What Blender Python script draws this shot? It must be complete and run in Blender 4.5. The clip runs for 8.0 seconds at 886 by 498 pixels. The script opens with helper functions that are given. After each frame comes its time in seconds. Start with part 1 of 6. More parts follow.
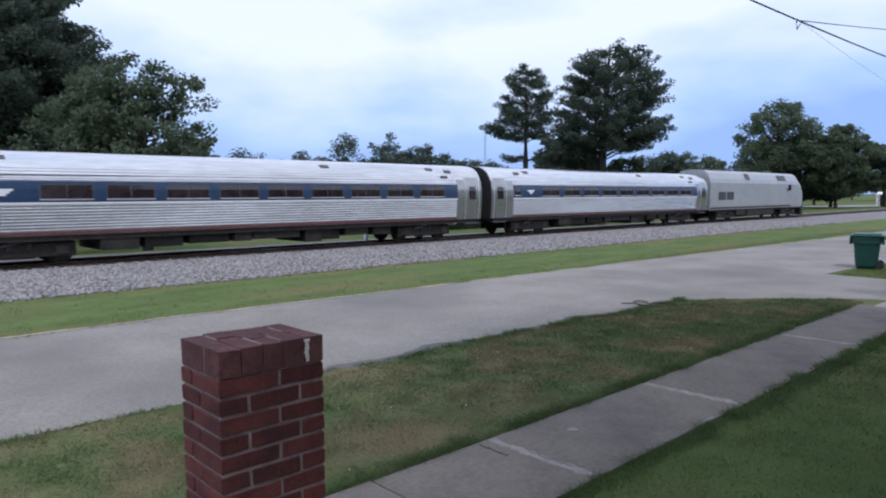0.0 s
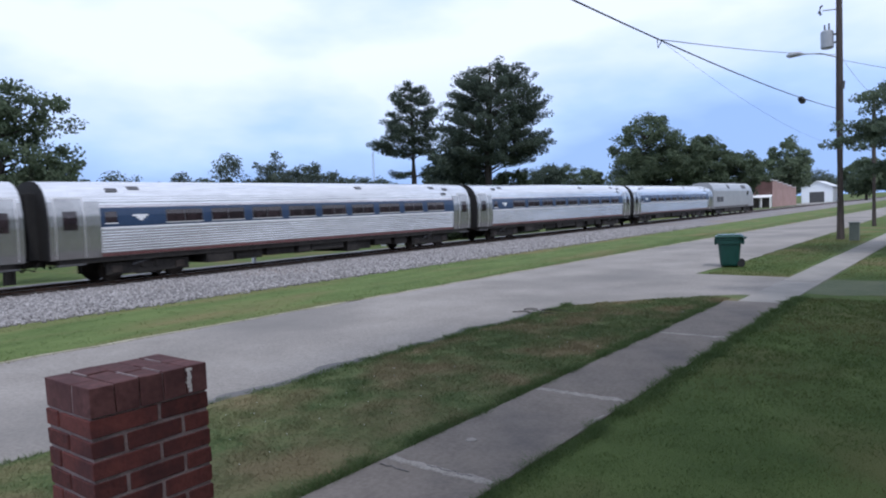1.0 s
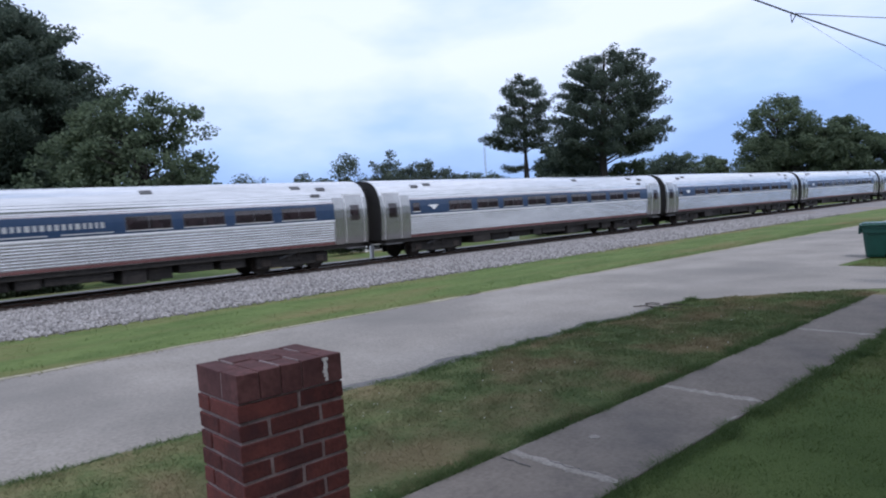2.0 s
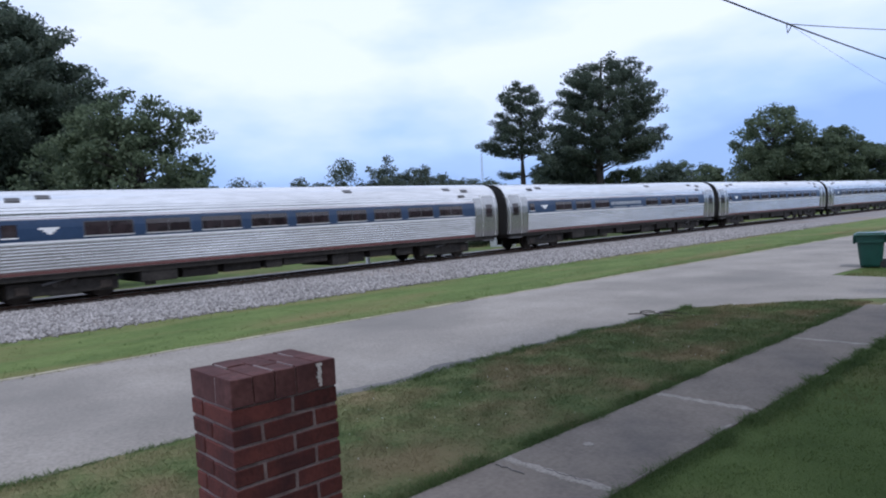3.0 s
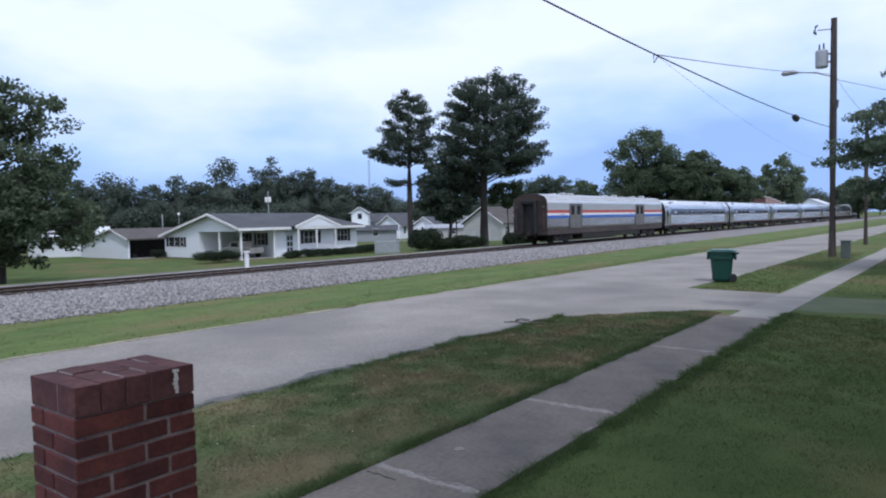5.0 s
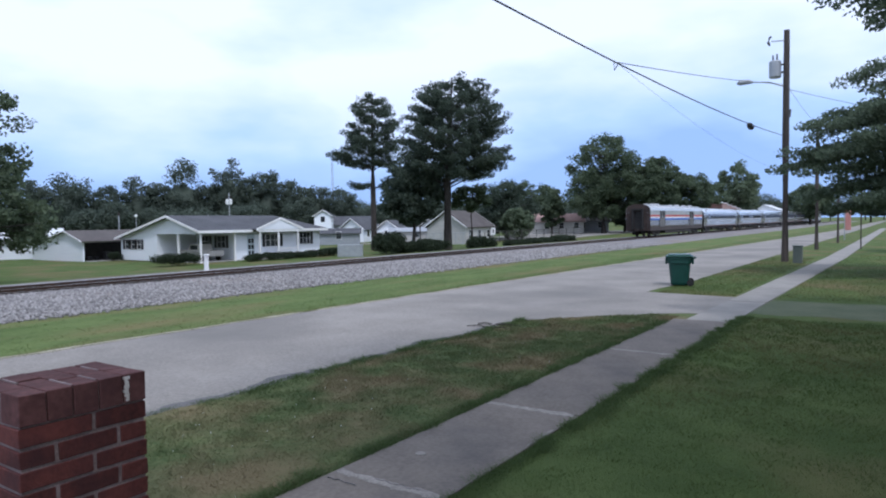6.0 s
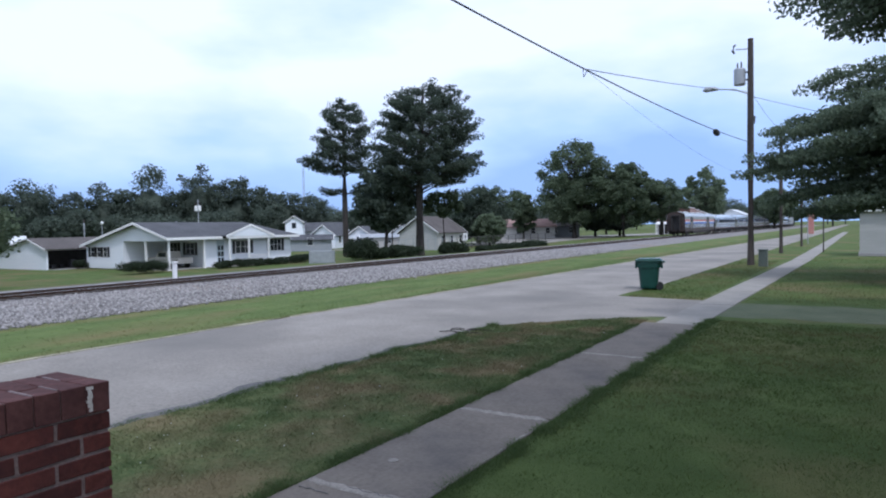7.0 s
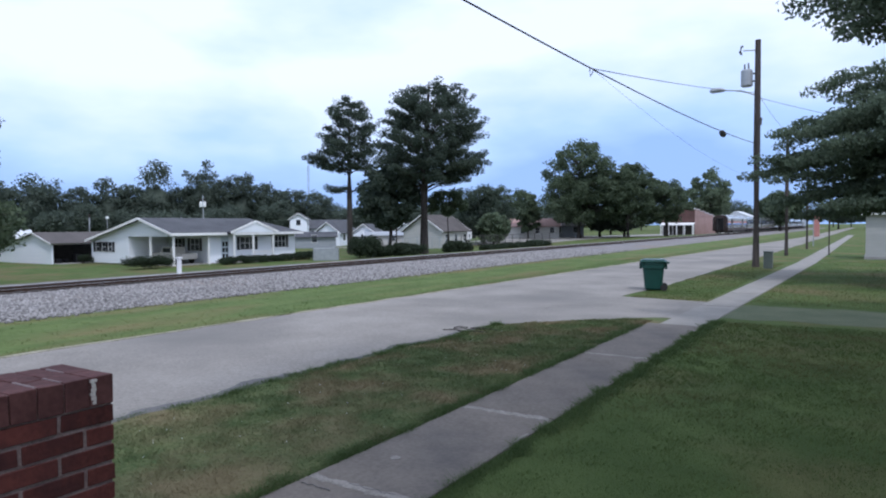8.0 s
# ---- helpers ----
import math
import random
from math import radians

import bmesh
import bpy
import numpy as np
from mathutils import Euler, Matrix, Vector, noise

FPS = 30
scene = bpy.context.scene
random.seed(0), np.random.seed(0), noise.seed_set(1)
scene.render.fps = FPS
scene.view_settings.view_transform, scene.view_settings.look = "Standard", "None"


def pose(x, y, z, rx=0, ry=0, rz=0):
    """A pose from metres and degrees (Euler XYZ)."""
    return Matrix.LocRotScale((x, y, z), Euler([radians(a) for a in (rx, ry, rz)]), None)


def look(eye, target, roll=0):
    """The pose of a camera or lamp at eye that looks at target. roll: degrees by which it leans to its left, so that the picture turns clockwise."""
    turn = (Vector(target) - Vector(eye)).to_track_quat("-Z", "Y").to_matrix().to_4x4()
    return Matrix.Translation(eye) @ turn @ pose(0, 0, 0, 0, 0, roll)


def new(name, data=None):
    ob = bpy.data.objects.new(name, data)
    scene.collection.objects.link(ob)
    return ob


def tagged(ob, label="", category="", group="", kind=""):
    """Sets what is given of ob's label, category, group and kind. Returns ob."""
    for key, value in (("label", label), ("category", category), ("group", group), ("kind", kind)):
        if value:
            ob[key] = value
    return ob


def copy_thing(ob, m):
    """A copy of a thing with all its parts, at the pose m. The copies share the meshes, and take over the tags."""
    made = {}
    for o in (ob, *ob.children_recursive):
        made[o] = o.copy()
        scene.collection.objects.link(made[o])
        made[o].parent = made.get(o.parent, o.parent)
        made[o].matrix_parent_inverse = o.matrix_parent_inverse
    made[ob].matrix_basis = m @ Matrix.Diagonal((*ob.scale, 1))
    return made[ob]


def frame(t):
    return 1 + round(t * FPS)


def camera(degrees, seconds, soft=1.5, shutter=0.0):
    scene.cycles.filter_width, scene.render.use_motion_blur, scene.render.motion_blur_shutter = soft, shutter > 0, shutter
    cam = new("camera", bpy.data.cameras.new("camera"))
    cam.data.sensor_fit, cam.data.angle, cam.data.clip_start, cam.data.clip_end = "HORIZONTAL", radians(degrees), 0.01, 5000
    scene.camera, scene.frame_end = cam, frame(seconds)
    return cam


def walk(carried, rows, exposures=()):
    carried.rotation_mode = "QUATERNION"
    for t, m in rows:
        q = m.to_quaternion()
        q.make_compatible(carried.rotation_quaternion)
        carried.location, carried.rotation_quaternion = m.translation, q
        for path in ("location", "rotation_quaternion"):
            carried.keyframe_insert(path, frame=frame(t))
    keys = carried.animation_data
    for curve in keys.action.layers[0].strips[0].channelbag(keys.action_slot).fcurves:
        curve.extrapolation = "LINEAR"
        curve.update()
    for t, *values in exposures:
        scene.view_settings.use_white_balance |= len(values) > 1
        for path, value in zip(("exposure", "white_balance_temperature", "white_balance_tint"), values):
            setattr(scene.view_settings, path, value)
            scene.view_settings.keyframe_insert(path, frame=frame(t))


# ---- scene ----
# ---- camera: seconds, eye, yaw left of the road, pitch, roll ----
cam = camera(66.6, 8.0, soft=2.0, shutter=0.08)
PATH = [
    (0.0, (-0.002, -0.020, 2.353), 47.19, -4.47, -0.37),
    (0.3, (0.006, -0.008, 2.348), 40.75, -4.65, -0.70),
    (0.5, (0.012, 0.006, 2.344), 38.01, -4.74, -0.98),
    (0.75, (0.008, 0.004, 2.344), 37.65, -4.05, -1.70),
    (1.0, (0.001, 0.002, 2.344), 38.03, -3.30, -2.41),
    (1.5, (-0.047, -0.002, 2.329), 44.14, -3.45, -3.49),
    (2.0, (-0.065, -0.011, 2.332), 47.62, -3.24, -3.68),
    (2.2, (-0.066, -0.012, 2.333), 48.45, -3.12, -3.62),
    (3.3, (-0.052, -0.014, 2.335), 46.98, -2.63, -3.00),
    (3.5, (-0.048, -0.014, 2.335), 47.10, -2.56, -2.92),
    (4.0, (-0.013, -0.009, 2.336), 45.26, -2.44, -2.80),
    (4.5, (0.015, -0.005, 2.339), 40.82, -2.48, -2.07),
    (5.0, (0.019, 0.001, 2.337), 37.49, -2.55, -1.09),
    (5.2, (0.022, 0.003, 2.338), 36.25, -2.50, -0.95),
    (6.3, (0.037, 0.015, 2.343), 33.75, -2.30, -0.74),
    (6.5, (0.038, 0.016, 2.343), 33.02, -2.27, -0.75),
    (7.0, (0.040, 0.018, 2.341), 32.05, -1.85, -1.02),
    (7.5, (0.040, 0.020, 2.338), 31.91, -1.67, -0.80),
    (8.0, (0.026, 0.026, 2.332), 32.39, -1.96, -0.39),
]


def aim(eye, yaw, pitch, roll):
    a, b = radians(yaw), radians(pitch)
    ahead = Vector((-math.sin(a) * math.cos(b), math.cos(a) * math.cos(b), math.sin(b)))
    return look(eye, Vector(eye) + ahead * 2, roll)


walk(cam, [(t, aim(eye, yaw, pitch, roll)) for t, eye, yaw, pitch, roll in PATH],
     exposures=[(0.0, -0.03, 5700, 17), (1.0, 0.05, 5690, 17), (2.2, -0.01, 5680, 17), (3.4, -0.01, 5650, 17), (5.2, 0.02, 5640, 17), (6.3, 0.09, 5580, 16), (8.0, 0.09, 5580, 16)])

# ---- sky and sun ----
SUN_EL, SUN_AZ = 58.0, 125.0          # azimuth clockwise from +y
world = bpy.data.worlds.new("sky")
scene.world = world
world.use_nodes = True
wn, wl = world.node_tree.nodes, world.node_tree.links
wn.clear()


def wnode(kind, **values):
    n = wn.new(kind)
    for k, v in values.items():
        n.inputs[k].default_value = v
    return n


out = wn.new("ShaderNodeOutputWorld")
nish = wn.new("ShaderNodeTexSky")
nish.sky_type, nish.sun_disc = "NISHITA", False
nish.sun_elevation, nish.sun_rotation = radians(SUN_EL), radians(SUN_AZ)
tc = wn.new("ShaderNodeTexCoord")
sep = wn.new("ShaderNodeSeparateXYZ")
wl.new(tc.outputs["Generated"], sep.inputs[0])
# cloud cover: broad soft noise, stretched along the horizon
mapc = wn.new("ShaderNodeMapping")
mapc.inputs["Scale"].default_value = (1.0, 1.0, 2.6)
mapc.inputs["Location"].default_value = (0.35, 0.1, 0.0)
wl.new(tc.outputs["Generated"], mapc.inputs[0])
n1 = wnode("ShaderNodeTexNoise", Scale=2.1, Detail=5.0, Roughness=0.5)
wl.new(mapc.outputs[0], n1.inputs["Vector"])
ramp = wn.new("ShaderNodeValToRGB")
ramp.color_ramp.elements[0].position, ramp.color_ramp.elements[1].position = 0.36, 0.60
wl.new(n1.outputs["Fac"], ramp.inputs[0])
elev = wn.new("ShaderNodeMapRange")
elev.interpolation_type = "SMOOTHSTEP"
elev.inputs[1].default_value, elev.inputs[2].default_value = 0.02, 0.30
elev.inputs[3].default_value, elev.inputs[4].default_value = 0.0, 1.0
wl.new(sep.outputs["Z"], elev.inputs[0])
# overcast tone from a blue-grey horizon bank to white cloud
tone = wn.new("ShaderNodeValToRGB")
e = tone.color_ramp.elements
e[0].position, e[0].color = 0.0, (0.37, 0.545, 0.87, 1)
e[1].position, e[1].color = 1.0, (0.97, 1.02, 1.08, 1)
m = e.new(0.35)
m.color = (0.53, 0.71, 0.985, 1)
mixf = wn.new("ShaderNodeMath")
mixf.operation = "MULTIPLY_ADD"
mixf.inputs[1].default_value = 0.66
wl.new(ramp.outputs[0], mixf.inputs[0])
ef = wn.new("ShaderNodeMath")
ef.operation = "MULTIPLY_ADD"
ef.inputs[1].default_value, ef.inputs[2].default_value = 0.74, -0.18
wl.new(elev.outputs[0], ef.inputs[0])
thin = wn.new("ShaderNodeMapRange")
thin.interpolation_type = "SMOOTHSTEP"
thin.inputs[1].default_value, thin.inputs[2].default_value = 0.62, 0.97
thin.inputs[3].default_value, thin.inputs[4].default_value = 0.0, -0.13
wl.new(sep.outputs["Y"], thin.inputs[0])
thinned = wn.new("ShaderNodeMath")
thinned.operation = "ADD"
wl.new(ef.outputs[0], thinned.inputs[0])
wl.new(thin.outputs[0], thinned.inputs[1])
# brighter, whiter cloud on the sun's side
veil = wn.new("ShaderNodeMapRange")
veil.interpolation_type = "SMOOTHSTEP"
veil.inputs[1].default_value, veil.inputs[2].default_value = 0.0, 0.7
veil.inputs[3].default_value, veil.inputs[4].default_value = 0.0, 0.45
wl.new(sep.outputs["X"], veil.inputs[0])
sunward = wn.new("ShaderNodeMath")
sunward.operation = "ADD"
wl.new(thinned.outputs[0], sunward.inputs[0])
wl.new(veil.outputs[0], sunward.inputs[1])
wl.new(sunward.outputs[0], mixf.inputs[2])
wl.new(mixf.outputs[0], tone.inputs[0])
bg1 = wnode("ShaderNodeBackground", Strength=1.06)
wl.new(tone.outputs[0], bg1.inputs[0])
bg2 = wnode("ShaderNodeBackground", Strength=0.08)
wl.new(nish.outputs[0], bg2.inputs[0])
mx = wn.new("ShaderNodeMixShader")
mx.inputs[0].default_value = 0.9
wl.new(bg2.outputs[0], mx.inputs[1])
wl.new(bg1.outputs[0], mx.inputs[2])
wl.new(mx.outputs[0], out.inputs[0])

sun = new("sun", bpy.data.lights.new("sun", "SUN"))
sun.data.energy, sun.data.angle, sun.data.color = 1.6, radians(4), (1.0, 0.95, 0.86)
sd = Vector((math.sin(radians(SUN_AZ)) * math.cos(radians(SUN_EL)), math.cos(radians(SUN_AZ)) * math.cos(radians(SUN_EL)), math.sin(radians(SUN_EL))))
sun.matrix_world = look(sd * 100, (0, 0, 0))

# ---- materials ----
def mat(name, a, b, rough=0.7, metal=0.0, fine=30.0, broad=2.0, bump=0.2, depth=0.01, island=0.0, obj=0.0, spec=0.5, stretch=(1, 1, 1), c=None, cpos=0.62):
    """Two colours mixed by broad and fine noise, with fine relief; c: a third colour in patches."""
    m = bpy.data.materials.new(name)
    m.use_nodes = True
    n, l = m.node_tree.nodes, m.node_tree.links
    p = n["Principled BSDF"]
    p.inputs["Roughness"].default_value, p.inputs["Metallic"].default_value = rough, metal
    p.inputs["Specular IOR Level"].default_value = spec
    t = n.new("ShaderNodeTexCoord")
    mp = n.new("ShaderNodeMapping")
    mp.inputs["Scale"].default_value = stretch
    l.new(t.outputs["Object"], mp.inputs[0])
    n1, n2 = n.new("ShaderNodeTexNoise"), n.new("ShaderNodeTexNoise")
    for k, s, d in ((n1, broad, 4.0), (n2, fine, 3.0)):
        k.inputs["Scale"].default_value, k.inputs["Detail"].default_value = s, d
        l.new(mp.outputs[0], k.inputs["Vector"])
    add = n.new("ShaderNodeMath")
    add.operation = "ADD"
    l.new(n1.outputs["Fac"], add.inputs[0])
    l.new(n2.outputs["Fac"], add.inputs[1])
    r = n.new("ShaderNodeMapRange")
    r.inputs[1].default_value, r.inputs[2].default_value = 0.72, 1.28
    l.new(add.outputs[0], r.inputs[0])
    last = r.outputs[0]
    for amount, node, out_name in ((island, "ShaderNodeNewGeometry", "Random Per Island"), (obj, "ShaderNodeObjectInfo", "Random")):
        if amount:
            g = n.new(node)
            ma = n.new("ShaderNodeMath")
            ma.operation = "MULTIPLY_ADD"
            ma.inputs[1].default_value = amount
            l.new(g.outputs[out_name], ma.inputs[0])
            sc = n.new("ShaderNodeMath")
            sc.operation = "MULTIPLY"
            sc.inputs[1].default_value = 1 - amount
            l.new(last, sc.inputs[0])
            l.new(sc.outputs[0], ma.inputs[2])
            last = ma.outputs[0]
    mix = n.new("ShaderNodeMix")
    mix.data_type = "RGBA"
    mix.inputs[6].default_value, mix.inputs[7].default_value = (*a, 1), (*b, 1)
    l.new(last, mix.inputs[0])
    colour = mix.outputs[2]
    if c:
        n3 = n.new("ShaderNodeTexNoise")
        n3.inputs["Scale"].default_value, n3.inputs["Detail"].default_value = broad * 0.37, 5.0
        l.new(mp.outputs[0], n3.inputs["Vector"])
        r3 = n.new("ShaderNodeMapRange")
        r3.inputs[1].default_value, r3.inputs[2].default_value = cpos - 0.12, cpos + 0.1
        l.new(n3.outputs["Fac"], r3.inputs[0])
        mix2 = n.new("ShaderNodeMix")
        mix2.data_type = "RGBA"
        mix2.inputs[7].default_value = (*c, 1)
        l.new(r3.outputs[0], mix2.inputs[0])
        l.new(colour, mix2.inputs[6])
        colour = mix2.outputs[2]
    l.new(colour, p.inputs["Base Color"])
    if bump:
        b_ = n.new("ShaderNodeBump")
        b_.inputs["Strength"].default_value, b_.inputs["Distance"].default_value = bump, depth
        l.new(n2.outputs["Fac"], b_.inputs["Height"])
        l.new(b_.outputs[0], p.inputs["Normal"])
    return m


M_GRASS = mat("grass", (0.055, 0.090, 0.025), (0.115, 0.155, 0.050), 0.9, fine=55, broad=0.7, bump=0.9, depth=0.03, c=(0.15, 0.125, 0.060), cpos=0.60, spec=0.1)
M_BLADE = mat("grass_blade", (0.05, 0.09, 0.024), (0.135, 0.175, 0.058), 0.7, island=0.6, bump=0, spec=0.2, broad=0.8, c=(0.17, 0.140, 0.068), cpos=0.59)
# strip turf and blades brighter than the lawn: sunshine put into their colour
M_STRIP = mat("sunlit_strip_turf", (0.070, 0.108, 0.032), (0.134, 0.176, 0.060), 0.9, fine=12, broad=0.8, bump=0.9, depth=0.03, c=(0.160, 0.145, 0.065), cpos=0.60, spec=0.1, stretch=(1.6, 0.5, 1))
M_STRIPB = mat("sunlit_strip_blade", (0.088, 0.130, 0.042), (0.146, 0.192, 0.066), 0.7, island=0.5, bump=0, spec=0.2, broad=0.8, c=(0.180, 0.160, 0.072), cpos=0.60, stretch=(1.6, 0.5, 1))
M_ROAD = mat("weathered_asphalt", (0.188, 0.173, 0.155), (0.312, 0.287, 0.257), 0.9, fine=22, broad=0.5, bump=0.8, depth=0.012, c=(0.172, 0.161, 0.147), cpos=0.60, spec=0.3)
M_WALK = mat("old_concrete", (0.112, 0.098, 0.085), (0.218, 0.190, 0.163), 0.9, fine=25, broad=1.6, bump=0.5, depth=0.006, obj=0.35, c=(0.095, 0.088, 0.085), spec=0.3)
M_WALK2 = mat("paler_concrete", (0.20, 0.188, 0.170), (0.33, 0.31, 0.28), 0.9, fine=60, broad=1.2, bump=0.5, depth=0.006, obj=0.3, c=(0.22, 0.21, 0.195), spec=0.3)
M_DRY = mat("dry_verge_turf", (0.056, 0.090, 0.032), (0.134, 0.154, 0.066), 0.95, fine=16, broad=2.3, bump=0.9, depth=0.03, c=(0.175, 0.146, 0.080), cpos=0.55, spec=0.1)
M_DRYB = mat("dry_verge_blade", (0.060, 0.100, 0.036), (0.166, 0.192, 0.084), 0.75, island=0.5, fine=14, bump=0, spec=0.2, broad=2.3, c=(0.200, 0.166, 0.092), cpos=0.545)
M_LUSH = mat("lush_edge_grass", (0.058, 0.098, 0.034), (0.128, 0.180, 0.066), 0.7, island=0.6, bump=0, spec=0.2, broad=0.8)
M_DAMP = mat("damp_soil_on_asphalt", (0.070, 0.068, 0.068), (0.15, 0.145, 0.142), 0.9, fine=40, broad=1.5, bump=0.5)
M_PATCH = mat("pale_concrete", (0.165, 0.150, 0.132), (0.320, 0.296, 0.264), 0.9, fine=40, broad=9, bump=0.4, depth=0.004)
M_STONE = mat("ballast_stone", (0.110, 0.104, 0.102), (0.39, 0.372, 0.360), 0.9, island=0.75, fine=20, broad=0.6, bump=0.3, spec=0.3)
M_BED = mat("ballast_bed", (0.130, 0.123, 0.122), (0.30, 0.286, 0.283), 0.95, fine=14, broad=0.5, bump=1.0, depth=0.05, c=(0.23, 0.19, 0.16), spec=0.2)
M_SAND = mat("sandy_road_edge", (0.20, 0.185, 0.125), (0.37, 0.345, 0.265), 0.95, fine=18, broad=1.5, bump=0.5, depth=0.01, spec=0.2)
M_TIE = mat("creosoted_tie", (0.022, 0.018, 0.015), (0.06, 0.048, 0.04), 0.9, obj=0.4, fine=14, broad=2, bump=0.6, stretch=(1, 6, 6))
M_RAIL = mat("rusty_rail", (0.055, 0.033, 0.022), (0.11, 0.065, 0.045), 0.65, metal=0.3, fine=30, broad=3)
M_RAILTOP = mat("worn_steel", (0.45, 0.45, 0.46), (0.6, 0.6, 0.6), 0.3, metal=1.0, bump=0.05)
M_STEEL = mat("stainless_steel", (0.66, 0.66, 0.66), (0.83, 0.83, 0.83), 0.20, metal=1.0, fine=6, broad=0.6, bump=0.03, stretch=(1, 0.15, 1), c=(0.50, 0.49, 0.475), cpos=0.62)
M_STEELS = mat("smooth_stainless_panel", (0.62, 0.615, 0.61), (0.70, 0.695, 0.69), 0.30, metal=0.6, fine=2.5, broad=0.4, bump=0.02, stretch=(1, 0.3, 1))
M_BAGSTEEL = mat("dull_weathered_steel", (0.40, 0.39, 0.375), (0.54, 0.53, 0.515), 0.24, metal=1.0, fine=6, broad=0.6, bump=0.05, stretch=(1, 0.2, 1), c=(0.30, 0.275, 0.255), cpos=0.58)
M_VEST = mat("brushed_vestibule_steel", (0.36, 0.36, 0.355), (0.46, 0.46, 0.455), 0.26, metal=0.9, fine=3, broad=0.5, bump=0.02)
M_REDLINE = mat("dull_red_pinstripe", (0.095, 0.032, 0.030), (0.150, 0.048, 0.044), 0.45, bump=0.03)
M_CAP = mat("weathered_cap_brick", (0.075, 0.034, 0.033), (0.205, 0.095, 0.088), 0.9, obj=0.45, fine=50, broad=14, bump=0.6, depth=0.003, c=(0.085, 0.04, 0.04), cpos=0.6, spec=0.25)
M_SILL = mat("grimy_steel_sill", (0.050, 0.039, 0.034), (0.115, 0.094, 0.083), 0.6, metal=0.4, fine=6, broad=0.8, bump=0.1, stretch=(1, 0.3, 1))
M_DOORG = mat("dull_grey_door", (0.15, 0.145, 0.135), (0.23, 0.222, 0.21), 0.5, metal=0.4, fine=6, broad=1.0, bump=0.05)
M_STAIN = mat("oil_stained_ballast", (0.045, 0.036, 0.032), (0.12, 0.10, 0.09), 0.95, fine=12, broad=0.8, bump=1.0, depth=0.05)
M_TRACKWAY = mat("worn_grassy_drive", (0.060, 0.085, 0.036), (0.118, 0.130, 0.070), 0.95, fine=25, broad=1.2, bump=0.7, depth=0.02)
M_BLUE = mat("blue_livery_band", (0.017, 0.040, 0.090), (0.028, 0.056, 0.118), 0.32, fine=5, broad=0.6, bump=0.02)
M_RED = mat("red_livery_stripe", (0.47, 0.060, 0.052), (0.55, 0.09, 0.07), 0.4, bump=0.03)
M_BLUE2 = mat("bright_blue_stripe", (0.03, 0.11, 0.46), (0.05, 0.155, 0.54), 0.4, bump=0.03)
M_WHITE2 = mat("white_stripe", (0.72, 0.73, 0.74), (0.82, 0.82, 0.82), 0.45, bump=0.03)
M_GLASS = mat("dark_tinted_glass", (0.014, 0.010, 0.012), (0.042, 0.030, 0.033), 0.10, broad=0.7, fine=3, bump=0.0, spec=0.8)
M_UNDER = mat("underframe_grime", (0.010, 0.009, 0.008), (0.036, 0.031, 0.027), 0.85, fine=10, broad=2, bump=0.4)
M_WHEEL = mat("wheel_steel", (0.03, 0.024, 0.02), (0.08, 0.065, 0.055), 0.6, metal=0.5)
M_DIAPH = mat("black_rubber_diaphragm", (0.010, 0.010, 0.011), (0.028, 0.027, 0.026), 0.8)
M_RUSTEND = mat("grimy_brown_end", (0.020, 0.014, 0.012), (0.055, 0.036, 0.030), 0.8, fine=6, broad=1.2, bump=0.3)
M_LOCO = mat("silver_grey_loco_paint", (0.34, 0.35, 0.365), (0.42, 0.43, 0.44), 0.40, metal=0.25, fine=3, broad=0.5, bump=0.03)
M_DGREY = mat("dark_grey_paint", (0.05, 0.05, 0.055), (0.10, 0.10, 0.105), 0.6)
M_BRICK = mat("red_brick", (0.058, 0.022, 0.021), (0.172, 0.055, 0.046), 0.85, obj=0.5, fine=60, broad=14, bump=0.8, depth=0.004, c=(0.055, 0.024, 0.026), cpos=0.62, spec=0.25)
M_MORTAR = mat("mortar", (0.155, 0.115, 0.110), (0.31, 0.25, 0.24), 0.95, fine=150, broad=12, bump=0.8, depth=0.003)
M_WHITEM = mat("white_mortar_smear", (0.60, 0.56, 0.52), (0.75, 0.72, 0.68), 0.95, fine=120, broad=20, bump=0.8, depth=0.003)
M_BIN = mat("green_bin_plastic", (0.004, 0.045, 0.034), (0.009, 0.065, 0.05), 0.5, fine=40, broad=4, bump=0.1)
M_BINLID = mat("green_bin_lid", (0.010, 0.055, 0.042), (0.020, 0.082, 0.064), 0.26, fine=20, broad=4, bump=0.06)
M_BLACK = mat("black_rubber", (0.01, 0.01, 0.01), (0.025, 0.025, 0.025), 0.8)


def see_through(m, share):
    """Thin leaves and blades pass part of the light on."""
    n, l = m.node_tree.nodes, m.node_tree.links
    p, o = n["Principled BSDF"], n["Material Output"]
    t = n.new("ShaderNodeBsdfTranslucent")
    mixed = n.new("ShaderNodeMixShader")
    mixed.inputs[0].default_value = share
    l.new(p.inputs["Base Color"].links[0].from_socket, t.inputs["Color"])
    l.new(p.outputs[0], mixed.inputs[1])
    l.new(t.outputs[0], mixed.inputs[2])
    l.new(mixed.outputs[0], o.inputs["Surface"])
    return m


for blade in (M_BLADE, M_STRIPB, M_DRYB, M_LUSH):
    see_through(blade, 0.45)

# ---- helpers of this scene ----
def part(name, bm, material, parent=None, label="", smooth=False):
    me = bpy.data.meshes.new(name)
    bm.to_mesh(me)
    bm.free()
    return place(name, me, material, parent, label, smooth)


